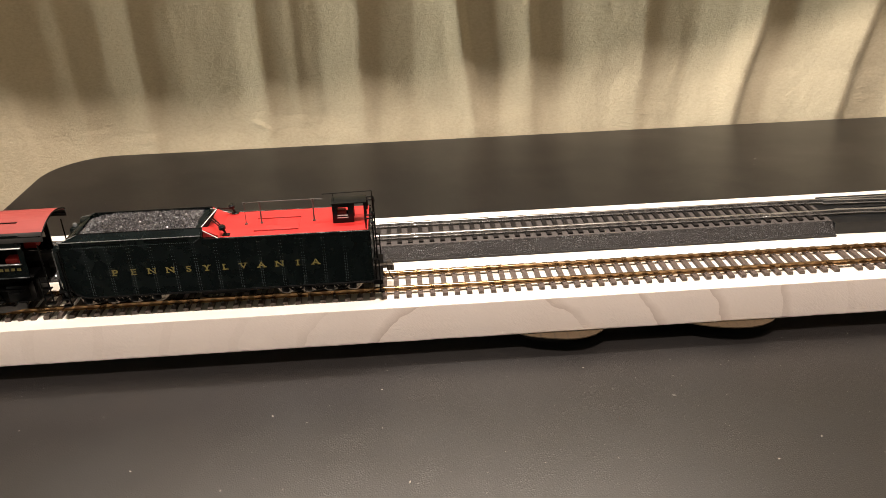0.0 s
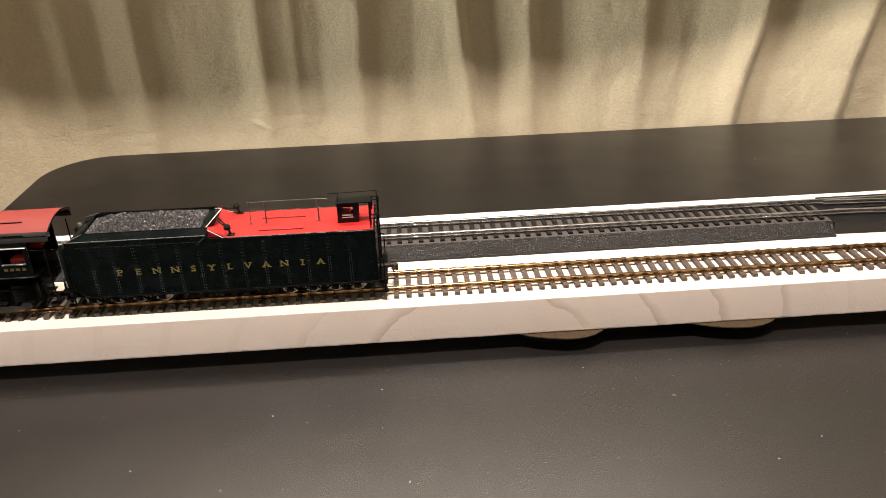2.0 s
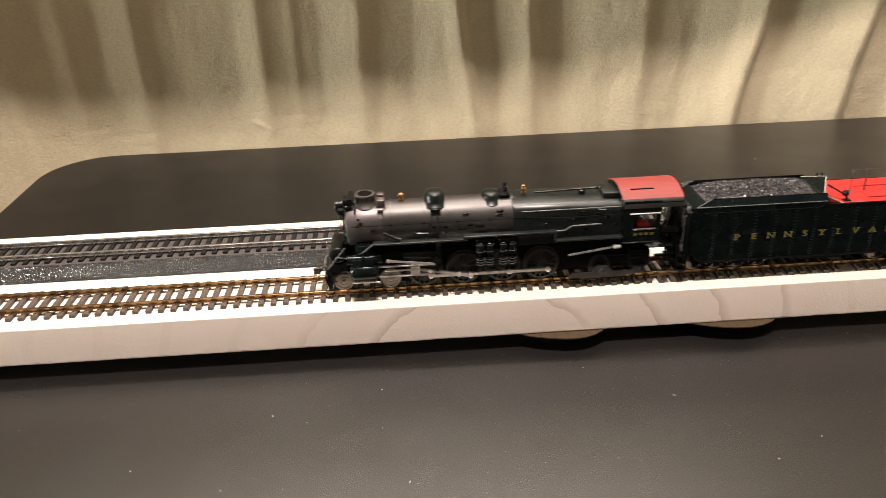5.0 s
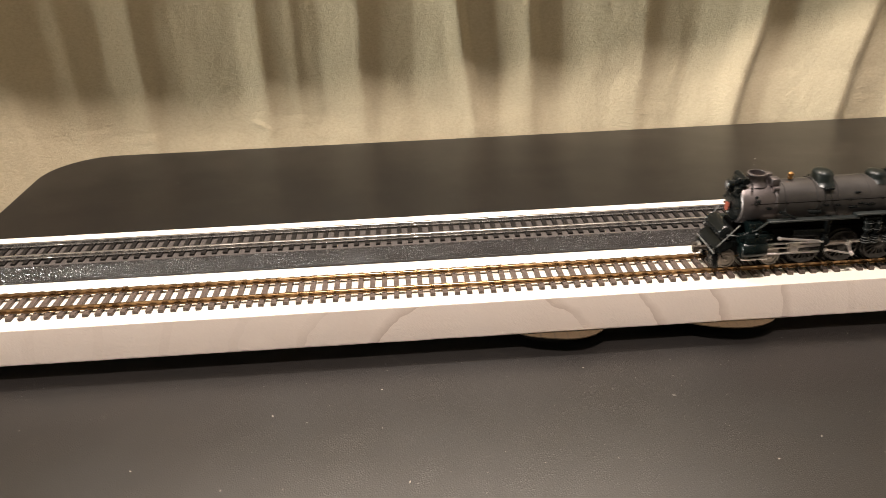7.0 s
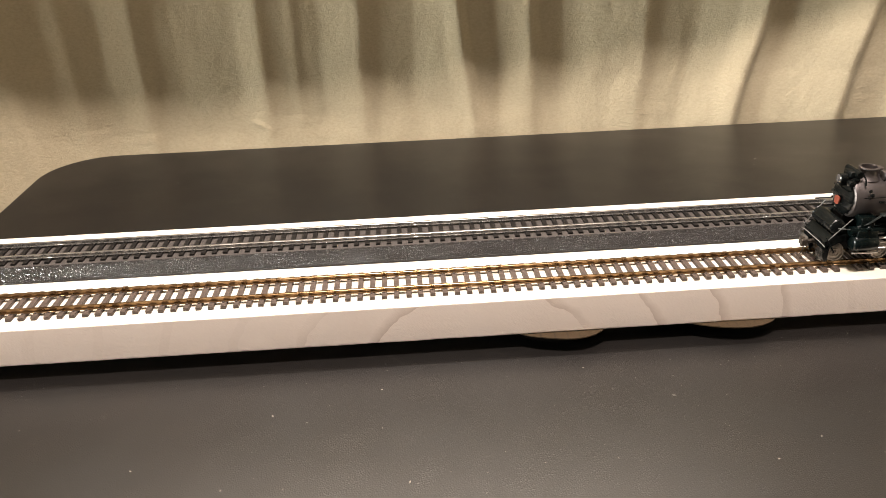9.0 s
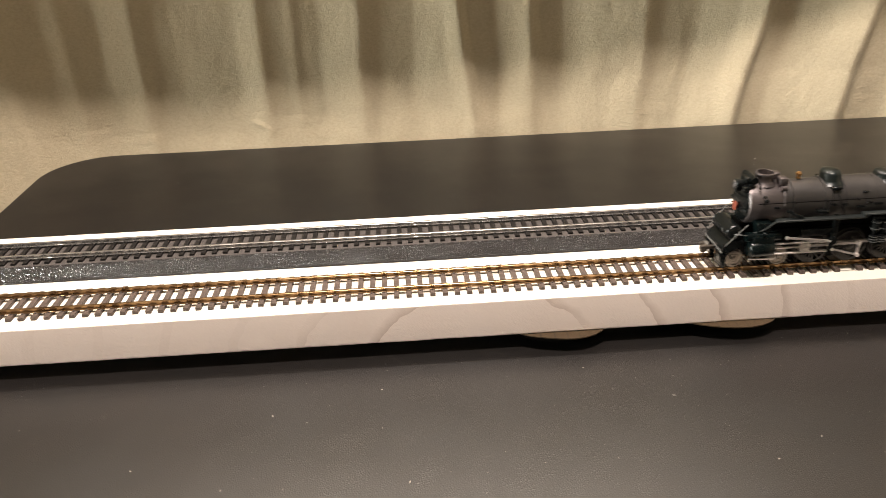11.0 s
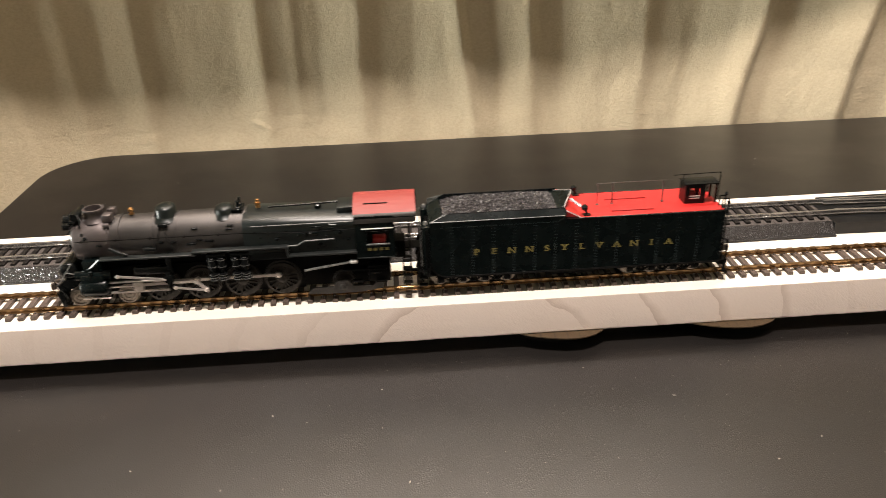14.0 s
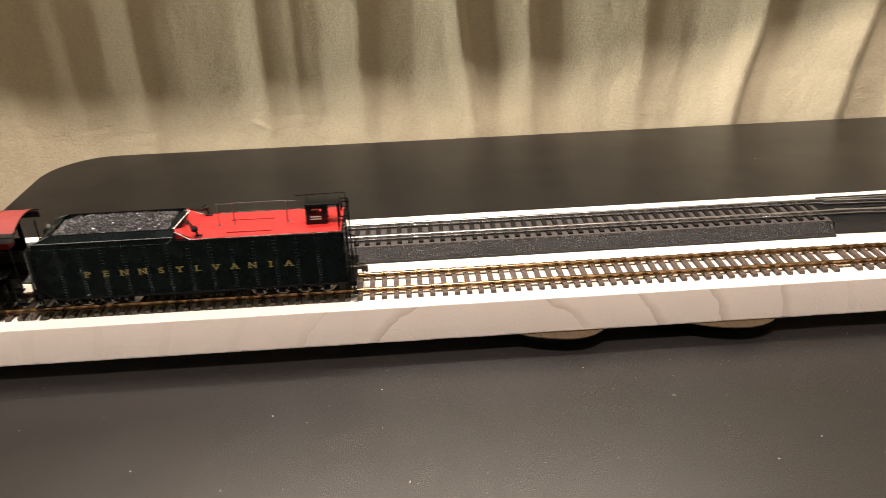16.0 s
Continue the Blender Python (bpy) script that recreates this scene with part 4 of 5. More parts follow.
    sub("fall_plate", box(B(), -210.5, -191.6, -4.5, 4.5, 26.0, 26.7, 0.2, 1), DARK, t, O, "dark fall plate between cab and tender")
    sub("drawbar", box(B(), -206, -188, -1.2, 1.2, 9.5, 10.6, 0.2, 1), DARK, t, O)
    return t


# ---- locomotive ----
BZ, BR = 41.3, 12.35


def locomotive():
    t = thing("steam_locomotive", "dark green model steam locomotive with graphite smokebox and red cab roof", "model locomotive")
    O = LO
    axis = (1, 0, 0)
    # boiler barrel in two courses
    bm = lathe(B(), (-362, 0, BZ), axis, [(0, BR - 0.4), (34, BR - 0.2), (34.2, BR + 0.1), (70.8, BR + 0.2), (72, BR + 0.2)], 48)
    sub("boiler", bm, BOILER, t, O, "dark boiler barrel", 30)
    for x in (-358, -340, -328, -310, -296):
        bm = lathe(B(), (x, 0, BZ), axis, [(0, BR - 0.2), (0.05, BR + 0.3), (1.1, BR + 0.3), (1.15, BR - 0.2)], 48)
        sub("boiler_band", bm, BOILER, t, O, "", 30)
    bm = lathe(B(), (-382.4, 0, BZ), axis, [(0, BR - 1.6), (0.5, BR - 0.8), (1.8, BR - 0.35), (19.8, BR - 0.2), (20.4, BR - 0.4)], 48)
    for i in range(48):
        a = 2 * math.pi * i / 48
        for x in (-363.4, -380.0):
            lathe(bm, (x, math.cos(a) * (BR - 0.45), BZ + math.sin(a) * (BR - 0.45)), (0, math.cos(a), math.sin(a)), [(0, 0.25), (0.3, 0.2)], 5)
    sub("smokebox", bm, GRAPHITE, t, O, "matt graphite smokebox", 30)
    bm = lathe(B(), (-384.6, 0, BZ), axis, [(0, 2.5), (0.3, 6.5), (1.2, 9.6), (2.2, 10.2), (2.4, 10.2)], 40)
    for i in range(16):
        a = 2 * math.pi * i / 16
        lathe(bm, (-382.9, 10.7 * math.cos(a), BZ + 10.7 * math.sin(a)), (-1, 0, 0), [(0, 0.5), (0.7, 0.45), (0.9, 0.2)], 6)
    box(bm, -384.6, -383.4, -10, 10, BZ - 0.5, BZ + 0.6, 0.2, 1)
    tube(bm, [(-385, -7, BZ + 5.5), (-385, 7, BZ + 5.5)], 0.35, 6)
    sub("smokebox_door", bm, BLACK, t, O, "round graphite smokebox door with bolts", 30)
    key = [(0, 2.7), (1.7, 2.2), (2.4, 1.1), (1.8, -2.0), (0, -2.7), (-1.8, -2.0), (-2.4, 1.1), (-1.7, 2.2)]
    bm = prism(B(), [(y, BZ - 2.0 + z) for y, z in key], "x", -386.4, -385.6)
    sub("front_plate", bm, PLATE, t, O, "small red shield shaped plate")
    # firebox with square shoulders
    sect = []
    for s in (1, -1):
        pts = [(14.2, 31.2), (14.2, 46.0), (13.95, 48.2), (13.2, 49.9), (11.9, 51.2), (10.0, 52.0), (6.0, 52.8), (2.5, 53.1)]
        sect += pts if s > 0 else [(-y, z) for y, z in pts[::-1]]
    bm = B()
    rows = []
    for x, dz, k in ((-291.2, 0.0, 0.985), (-290.6, 0.2, 1.0), (-262, -0.3, 1.0), (-231, -1.4, 1.0)):
        rows.append([bm.verts.new((x, y * k, z + (dz if z > 40 else 0))) for y, z in sect])
    for a, b in zip(rows, rows[1:]):
        for i in range(len(sect)):
            bm.faces.new((a[i], a[(i + 1) % len(sect)], b[(i + 1) % len(sect)], b[i]))
    bm.faces.new(rows[0][::-1])
    bm.faces.new(rows[-1])
    sub("firebox", bm, FIREBOX, t, O, "square shouldered dark green firebox", 30)
    for s in (-1, 1):
        bm = B()
        for x in (-282, -272, -262, -252, -242):
            for z in (34, 38, 42):
                rivet(bm, x, s * 14.2, z, s, 0.5)
                rivet(bm, x + 4, s * 14.2, z + 1.2, s, 0.3)
        sub("washout_plugs", bm, GREEN, t, O)
        for x0, x1, z in ((-262, -251, 43.0), (-256, -249, 46.6), (-246, -243, 45.4)):
            sub("firebox_step", box(B(), x0, x1, s * 14.1 - 0.5, s * 14.1 + 0.5, z, z + 0.6, 0.1, 1), GREEN, t, O)
        for x0, z0, wdt, hgt in ((-274.5, 40.2, 2.2, 1.6), (-258.4, 41.6, 1.6, 2.4), (-247.6, 40.4, 1.8, 1.4), (-240.6, 42.0, 2.0, 2.0), (-236.2, 38.0, 1.6, 1.6), (-252.0, 36.0, 2.6, 1.2)):
            sub("firebox_fitting", box(B(), x0, x0 + wdt, s * 14.3 - 0.6, s * 14.3 + 0.6, z0, z0 + hgt, 0.25, 1), BLACK, t, O)
        sub("firebox_cock", tube(B(), [(-244.8, s * 14.2, 48.6), (-244.8, s * 15.6, 48.4), (-241.2, s * 15.7, 48.2)], 0.34, 6), WIRE, t, O)
    # stack, domes, fittings on top
    bm = lathe(B(), (-371.2, 0, BZ + BR - 1.5), (0, 0, 1), [(0, 7.0), (1.6, 5.6), (2.8, 5.0), (5.6, 5.0), (5.8, 5.5), (6.6, 5.5), (6.7, 4.2), (2.0, 4.0)], 32)
    sub("smokestack", bm, GRAPHITE, t, O, "short graphite smokestack", 30)
    bm = B()
    box(bm, -383.5, -378.2, -4, 4, 53.5, 57.2, 0.9)
    cyl(bm, (-379.5, -6.6, 56.2), (-379.5, 6.6, 56.2), 2.0, 16)
    cyl(bm, (-382.6, -5.6, 53.2), (-379.5, -5.6, 53.2), 1.3, 12)
    tube(bm, [(-378, -5, 57), (-376.5, -7.5, 54), (-377, -9.5, 51)], 0.45, 6)
    box(bm, -386.0, -382.4, -8.8, -5.2, 50.2, 53.4, 0.5)
    sub("turbo_generator", bm, BLACK, t, O, "black generator ahead of the stack")
    bm = B()
    lathe(bm, (-388.0, 0, 52.5), axis, [(0, 2.4), (0.4, 2.9), (4.2, 2.9), (5.0, 1.8)], 20)
    box(bm, -387.4, -383, -2.0, 2.0, 48.6, 50.4, 0.3)
    sub("headlight", bm, BLACK, t, O, "round black headlight")
    sub("headlight_lens", lathe(B(), (-388.35, 0, 52.5), axis, [(0, 1.7), (0.35, 2.3)], 20), COAL, t, O, "dark glass lens")
    bm = B()
    box(bm, -365.4, -360.4, -7.2, -1.2, 52.6, 57.0, 0.9)
    box(bm, -365.0, -361.0, 1.4, 6.5, 53.0, 57.0, 0.8)
    cyl(bm, (-364.8, -8.0, 51.5), (-361.5, -8.0, 51.5), 1.5, 12)
    tube(bm, [(-363, -7, 52), (-363, -11, 48), (-363.5, -12.6, 43)], 0.45, 6)
    sub("check_valve_box", bm, GRAPHITE, t, O, "dark box behind the stack")
    for x, zt_ in ((-351.6, 58.0), (-283.8, 59.0)):
        bm = lathe(B(), (x, 0, 54.0), (0, 0, 1), [(0, 1.3), (0.8, 1.3), (1.0, 0.7), (1.7, 0.7), (1.9, 1.5), (3.2, 1.5), (3.4, 0.8), (zt_ - 54.3, 1.0), (zt_ - 54.0, 0.5)], 14)
        sub("whistle", bm, BRASS, t, O, "small turned brass fitting")
    for x, r, zt_, lab in ((-333.2, 5.6, 58.9, "sand dome"), (-302.0, 5.2, 56.9, "steam dome")):
        z0 = BZ + BR - 2.6
        bm = lathe(B(), (x, 0, z0), (0, 0, 1), [(0, r + 2.2), (1.6, r + 0.5), (2.6, r), (zt_ - z0 - 2.2, r), (zt_ - z0 - 0.9, r * 0.86), (zt_ - z0 - 0.2, r * 0.5), (zt_ - z0, 0.1)], 32)
        for v in bm.verts:
            v.co.y *= 1.18
        sub(lab.replace(" ", "_"), bm, DOME, t, O, "rounded dark green " + lab, 45)
    bm = B()
    for s in (-1, 1):
        box(bm, -336, -330.5, s * 9.2 - 1.6, s * 9.2 + 1.6, 50.0, 51.6, 0.3, 1)
        tube(bm, [(-333, s * 8.5, 51), (-332, s * 12.6, 45), (-328, s * 13.5, 36)], 0.2, 6)
        tube(bm, [(-335, s * 8.5, 51), (-336, s * 12.6, 45), (-340, s * 13.5, 36)], 0.2, 6)
    sub("sand_pipes", bm, BLACK, t, O)
    bm = B()
    for y in (-2.6, 2.6):
        lathe(bm, (-294.0, y, 54.4), (0, 0, 1), [(0, 1.4), (1.5, 1.4), (1.8, 0.8), (4.6, 0.8), (4.8, 1.1), (5.2, 0.8)], 10)
    box(bm, -297.6, -291.6, -4.5, 4.5, 53.8, 55.4, 0.4, 1)
    sub("safety_valves", bm, BLACK, t, O, "dark safety valves")
    bm = B()
    tube(bm, [(-278, -1.4, 54.4), (-240.5, -1.4, 55.4)], 0.55, 8)
    lathe(bm, (-251.5, -1.4, 52.6), (0, 0, 1), [(0, 1.9), (1.8, 1.9), (2.4, 1.2)], 12)
    sub("throttle_rod", bm, BLACK, t, O)
    sub("turret_box", box(B(), -241, -230.6, -7.5, 7.5, 51.0, 54.5, 0.8), FIREBOX, t, O, "square turret housing ahead of the cab")
    # plates on the barrel, handrails, pipes
    for s in (-1, 1):
        bm = B()
        tube(bm, [(-379, s * 13.6, 45.2), (-362, s * 13.7, 45.2), (-291, s * 14.0, 45.4), (-262, s * 15.0, 44.4), (-231, s * 15.0, 44.8)], 0.26, 6)
        for x in (-376, -358, -340, -322, -304, -285, -268, -250):
            lathe(bm, (x, s * 12.4, 45.2), (0, s, 0), [(0, 0.4), (1.4, 0.6), (2.0, 0.5)], 8)
        sub("handrail", bm, DARK, t, O, "thin dark handrail")
        bm = B()
        tube(bm, [(-287, s * 14.0, 48.8), (-231.5, s * 14.6, 49.2)], 0.3, 6)
        sub("upper_pipe", bm, WIRE, t, O)
        bm = B()
        tube(bm, [(-286, s * 15.0, 36.5), (-263, s * 15.0, 36.8), (-259, s * 15.0, 39.2), (-243, s * 15.0, 39.6)], 0.5, 6)
        sub("bent_pipe", bm, WIRE, t, O)
        bm = B()
        tube(bm, [(-362, s * 14.2, 40.5), (-356, s * 15.2, 37.6), (-353, s * 15.4, 36.8)], 0.9, 8)
        sub("delivery_pipe", bm, BLACK, t, O)
        for x, z, ln in ((-322, 39.8, 5), (-312, 41.0, 5), (-345, 38.8, 5), (-336, 41.6, 2.6), (-329.5, 41.4, 2.6), (-316.5, 41.8, 3.4), (-318.5, 47.6, 3.2), (-300, 48.2, 3.6), (-300.5, 46.6, 3.6), (-369, 41.5, 3)):
            yy = math.sqrt(max(1.0, BR * BR - (z + 0.5 - BZ) ** 2)) + 0.2
            sub("boiler_bracket", box(B(), x, x + ln, s * yy - 0.9, s * yy + 0.9, z, z + 1.0, 0.2, 1), BLACK, t, O)
        for p, d, prof in (((-374, s * 12.2, 46.2), (0, s, 0.3), [(0, 1.1), (0.9, 1.1), (1.2, 0.6)]), ((-375.2, s * 11.8, 48.4), (0, s, 0.5), [(0, 0.9), (0.8, 0.9), (1.0, 0.5)]),
                           ((-344, s * 13.3, 38.6), (1, 0, 0), [(0, 1.0), (6, 1.0)])):
            sub("boiler_fitting", lathe(B(), p, d, prof, 10), BLACK, t, O)
        # running boards at two levels
        bm = B()
        box(bm, -368, -317, s * 15.6 - 2.2, s * 15.6 + 2.2, 34.9, 36.0, 0.4, 2)
        box(bm, -318.5, -268, s * 15.6 - 2.2, s * 15.6 + 2.2, 36.6, 37.6, 0.4, 2)
        box(bm, -268.5, -231, s * 15.4 - 2.2, s * 15.4 + 2.2, 31.0, 32.2, 0.45, 2)
        box(bm, -269, -267.8, s * 15.6 - 2.2, s * 15.6 + 2.2, 32, 37.2)
        box(bm, -319, -317.6, s * 15.6 - 2.2, s * 15.6 + 2.2, 35, 37.4)
        tube(bm, [(-368, s * 16, 35.4), (-374, s * 15, 30), (-383, s * 13, 26)], 0.6, 6)
        sub("running_board", bm, RUNBOARD, t, O, "stepped dark grey running board")
        bm = B()
        box(bm, -289, -267, s * 14.6 - 1.6, s * 14.6 + 1.6, 29.8, 35.8, 0.5)
        box(bm, -286, -270, s * 16.2 - 0.3, s * 16.2 + 0.3, 33.2, 34.0, 0.1, 1)
        sub("toolbox", bm, BLACK, t, O)
        # air pumps
        for x in (-309.5, -297.0):
            bm = B()
            for dx in (0, 5.0):
                lathe(bm, (x + dx, s * 15.0, 18.5), (0, 0, 1), [(0, 2.0), (0.4, 2.4), (1.0, 2.0), (1.6, 2.4), (2.2, 2.0), (2.8, 2.4), (3.4, 2.0), (4.0, 2.4), (5.0, 2.4), (5.4, 1.2), (7.4, 1.2), (7.8, 2.4), (14.0, 2.4), (14.6, 1.6)], 16)
            box(bm, x - 2.6, x + 7.6, s * 14 - 2, s * 14 + 2, 32.6, 34.6, 0.3, 1)
            sub("air_pump", bm, BLACK, t, O, "black twin air pump with ribs")
            # Pale ribs put the pump's glints into their colour
            bm = B()
            for dx in (0, 5.0):
                for z in (19.1, 20.6, 22.2, 27.2, 31.2):
                    lathe(bm, (x + dx, s * 15.0, z), (0, 0, 1), [(0, 2.2), (0.05, 2.5), (0.35, 2.5), (0.4, 2.2)], 16)
            sub("pump_ribs", bm, WIRE, t, O)
        # cylinders and valve chest
        bm = lathe(B(), (-381.5, s * 14.0, 18.2), axis, [(0, 3.0), (0.5, 4.4), (1.5, 5.0), (13.5, 5.0), (14.5, 4.4), (15.0, 2.0)], 28)
        cyl(bm, (-383, s * 13.6, 25.4), (-364, s * 13.6, 25.4), 2.7, 18)
        box(bm, -380, -368, s * 13.6 - 3.4, s * 13.6 + 3.4, 16.5, 26.5, 0.7)
        box(bm, -378, -370, s * 11 - 4, s * 11 + 4, 24, 34, 0.6)
        lathe(bm, (-374, s * 16.4, 27.6), (0, 0, 1), [(0, 1.2), (1.0, 1.2), (1.6, 0.6)], 10)
        sub("cylinder", bm, GREEN, t, O, "dark green cylinder block")
        sub("cylinder_drain", tube(B(), [(-381, s * 17, 12.9), (-366, s * 17, 12.6)], 0.5, 6), STEEL, t, O, "bright drain pipe")
        for z in (14.0, 20.2):
            bm = box(B(), -366, -335, s * 14.6 - 0.8, s * 14.6 + 0.8, z, z + 0.9, 0.15, 1)
            sub("guide_bar", bm, STEEL, t, O, "grey crosshead guide bar")
        bm = rod_shape(B(), ((-360.5, 24.8), (-335.5, 21.6)), s * 16.0, 0.55, s * 0.8, 1.0)
        sub("valve_rod", bm, STEEL, t, O, "bright valve rod")
        bm = B()
        lathe(bm, (-333.8, s * 15.4, 21.6), (0, s, 0), [(0, 2.6), (1.6, 2.6), (1.8, 1.6)], 16)
        box(bm, -335, -332.6, s * 15.4 - 0.6, s * 15.4 + 0.6, 15.6, 26, 0.4)
        box(bm, -352, -331, s * 13.6 - 1.2, s * 13.6 + 1.2, 24.2, 28.6, 0.5)
        box(bm, -334, -331, s * 13.6 - 1.6, s * 13.6 + 1.6, 22, 36, 0.4)
        sub("valve_link", bm, BLACK, t, O, "black valve link and hanger")
    # pilot, deck, beam
    bm = B()
    prism(bm, [(-395, 18.0), (-391, 22.0), (-383, 22.0), (-383, 19.0), (-390, 15.5), (-395, 14.5)], "y", -11.6, 11.6)
    sub("pilot_deck", bm, BLACK, t, O, "black pilot deck with rounded housing")
    bm = B()
    for s in (-1, 1):
        prism(bm, [(-396.5, 14.4), (-392.3, 14.4), (-392.3, 6.4), (-394.5, 6.0)], "y", s * 4.0, s * 12.6)
        tube(bm, [(-396, s * 13, 22), (-390, s * 14, 12.5)], 0.35, 6)
    sub("pilot", bm, BLACK, t, O, "black footboard pilot")
    drum = lathe(B(), (-388.4, -11.4, 26.6), (0, 1, 0), [(0, 2.6), (0.3, 3.6), (0.8, 4.4), (1.3, 4.6), (1.6, 4.4), (1.9, 4.6), (20.9, 4.6), (21.2, 4.4), (21.5, 4.6), (22.0, 4.4), (22.5, 3.6), (22.8, 2.6)], 28)
    sub("air_tank", drum, BLACK, t, O, "black air tank lying across the pilot deck", 30)
    for s in (-1, 1):
        sub("pilot_rail", tube(B(), [(-394.5, s * 12.8, 19.6), (-383.5, s * 14.6, 33.4)], 0.32, 6), WIRE, t, O, "bright slanting handrail")
        sub("tank_pipe", tube(B(), [(-389.0, s * 11.8, 26.6), (-381.0, s * 14.2, 26.2)], 0.32, 6), WIRE, t, O)
        sub("uncoupling_lever", tube(B(), [(-396.6, 0, 17.4), (-396.8, s * 8.0, 17.6), (-395.6, s * 13.2, 16.0)], 0.28, 6), WIRE, t, O)
    knuckle(t, O, -399.5, -1)
    # frame, ash pan, trailing truck
    bm = B()
    for s in (-1, 1):
        box(bm, -386, -262, s * 5.5 - 0.8, s * 5.5 + 0.8, 10.5, 24, 0.2, 1)
    box(bm, -384, -205, -5, 5, 21, 31.5, 0.4)
    box(bm, -368, -262, -6.6, 6.6, 6.4, 26, 0.4)
    box(bm, -262, -214, -6.6, 6.6, 7.5, 24, 0.4)
    sub("frame", bm, DARK, t, O, "dark main frame")
    bm = B()
    prism(bm, [(-290, 31), (-231, 31), (-231, 22), (-258, 14), (-262, 18), (-290, 24)], "y", -6.5, 6.5)
    sub("ash_pan", bm, DARK, t, O)
    for s in (-1, 1):
        bm = B()
        prism(bm, [(-260, 6.6), (-257, 9.5), (-246, 9.5), (-243.5, 13.5), (-237.5, 13.5), (-235, 10), (-224, 9.4), (-222, 11.6), (-218, 11.6), (-218, 8), (-230, 6.0), (-250, 5.8)], "y", s * 13.2, s * 15.0)
        lathe(bm, (-240.6, s * 14.4, 10.0), (0, s, 0), [(0, 2.0), (1.8, 1.8), (2.1, 1.0)], 16)
        box(bm, -243, -238, s * 14.2 - 1, s * 14.2 + 1, 7.4, 12.8, 0.4)
        sub("trailing_truck", bm, mat("grey_truck_casting", (0.022, 0.019, 0.017), 0.5, var=0.3), t, O, "grey brown trailing truck frame")
        bm = tube(B(), [(-260.5, s * 16.0, 21.8), (-234.0, s * 16.2, 25.9)], 0.7, 8)
        sub("brace_rod", bm, WIRE, t, O, "long grey inclined pipe")
        bm = B()
        box(bm, -235.5, -231.5, s * 16 - 1.5, s * 16 + 1.5, 24.8, 26.6, 0.7)
        sub("injector", bm, PALE, t, O, "small bright injector")
        bm = B()
        box(bm, -240, -216, s * 13 - 3, s * 13 + 3, 19.6, 20.5, 0.2, 1)
        for x, z in ((-222, 20.5), (-219, 15), (-232, 15.5)):
            box(bm, x - 3, x + 3, s * 14.6 - 1.6, s * 14.6 + 1.6, z - 3, z - 2.3, 0.1, 1)
        box(bm, -226, -214, s * 12 - 3, s * 12 + 3, 12, 22, 0.5)
        sub("cab_underwork", bm, DARK, t, O)
    # cab
    for s in (-1, 1):
        bm = B()
        y0, y1 = (s * 17.0, s * 16.2)
        y0, y1 = min(y0, y1), max(y0, y1)
        box(bm, -231.2, -225.4, y0, y1, 28.0, 52.4)
        box(bm, -225.4, -213.2, y0, y1, 28.0, 36.2)
        box(bm, -225.4, -213.2, y0, y1, 44.6, 52.4)
        box(bm, -213.2, -210.6, y0, y1, 28.0, 52.4)
        box(bm, -210.6, -198.8, y0, y1, 50.2, 51.6)
        # Boiler grey in place of green puts the eave's sheen into its colour
        band = prism(B(), [(s * 16.9, 48.4), (s * 17.3, 48.5), (s * 17.25, 49.8), (s * 17.05, 50.9), (s * 16.7, 51.9), (s * 16.2, 52.7), (s * 15.55, 53.35), (s * 15.0, 52.9), (s * 16.2, 51.0), (s * 16.3, 48.4)], "x", -231.5, -198.6)
        sub("eave_band", band, BOILER, t, O, "green band under the roof, greyed for its sheen")
        sub("side_sheet", bm, GREEN, t, O, "dark green cab side with window opening", 20)
    arch = [(-15.6, 53.4), (-13.5, 54.5), (-11, 55.5), (-7, 56.7), (-3.5, 57.3), (0, 57.5), (3.5, 57.3), (7, 56.7), (11, 55.5), (13.5, 54.5), (15.6, 53.4)]
    inner = [(y * 0.955, z - 0.8) for y, z in arch[::-1]]
    bm = B()
    for (ya, za), (yb, zb_), (yc, zc), (yd, zd) in zip(arch, arch[1:], inner[::-1], inner[::-1][1:]):
        prism(bm, [(ya, za), (yb, zb_), (yd, zd), (yc, zc)], "x", -232.0, -198.3)
    bmesh.ops.remove_doubles(bm, verts=bm.verts, dist=0.01)
    rim = B()
    tube(rim, [(-198.1, y * 1.0, z - 0.2) for y, z in arch], 0.42, 6)
    sub("roof_rim", rim, DARK, t, O, "dark rear rim of the roof")
    sub("cab_roof", bm, ROOFRED, t, O, "arched oxide red cab roof", 30)
    bm = B()
    tube(bm, [(-225.5, -8.0, 56.4), (-213.5, -8.0, 56.4)], 0.3, 6)
    tube(bm, [(-225.5, 8.0, 56.4), (-213.5, 8.0, 56.4)], 0.3, 6)
    sub("roof_hatch", bm, ROOFRED, t, O, "red sliding roof hatch")
    # Dark strip drawn in place of the shadow along the roof hatch
    bm = B()
    box(bm, -226.3, -213.3, -9.0, -8.3, 55.6, 56.5)
    sub("hatch_shadow_strip", bm, DARK, t, O)
    bm = B()
    prism(bm, [(y * 0.95, z - 0.5) for y, z in arch] + [(16.2, 28), (-16.2, 28)], "x", -231.6, -230.9)
    sub("cab_front", bm, GREEN, t, O)
    bm = B()
    box(bm, -231, -209.6, -16.2, 16.2, 27.0, 28.0, 0.15, 1)
    sub("cab_floor", bm, DARK, t, O)
    for s in (-1, 1):
        bm = B()
        tube(bm, [(-202.4, s * 16.4, 12), (-202.4, s * 16.4, 46.5)], 0.4, 6)
        tube(bm, [(-206.5, s * 16.4, 12), (-206.5, s * 16.4, 27)], 0.4, 6)
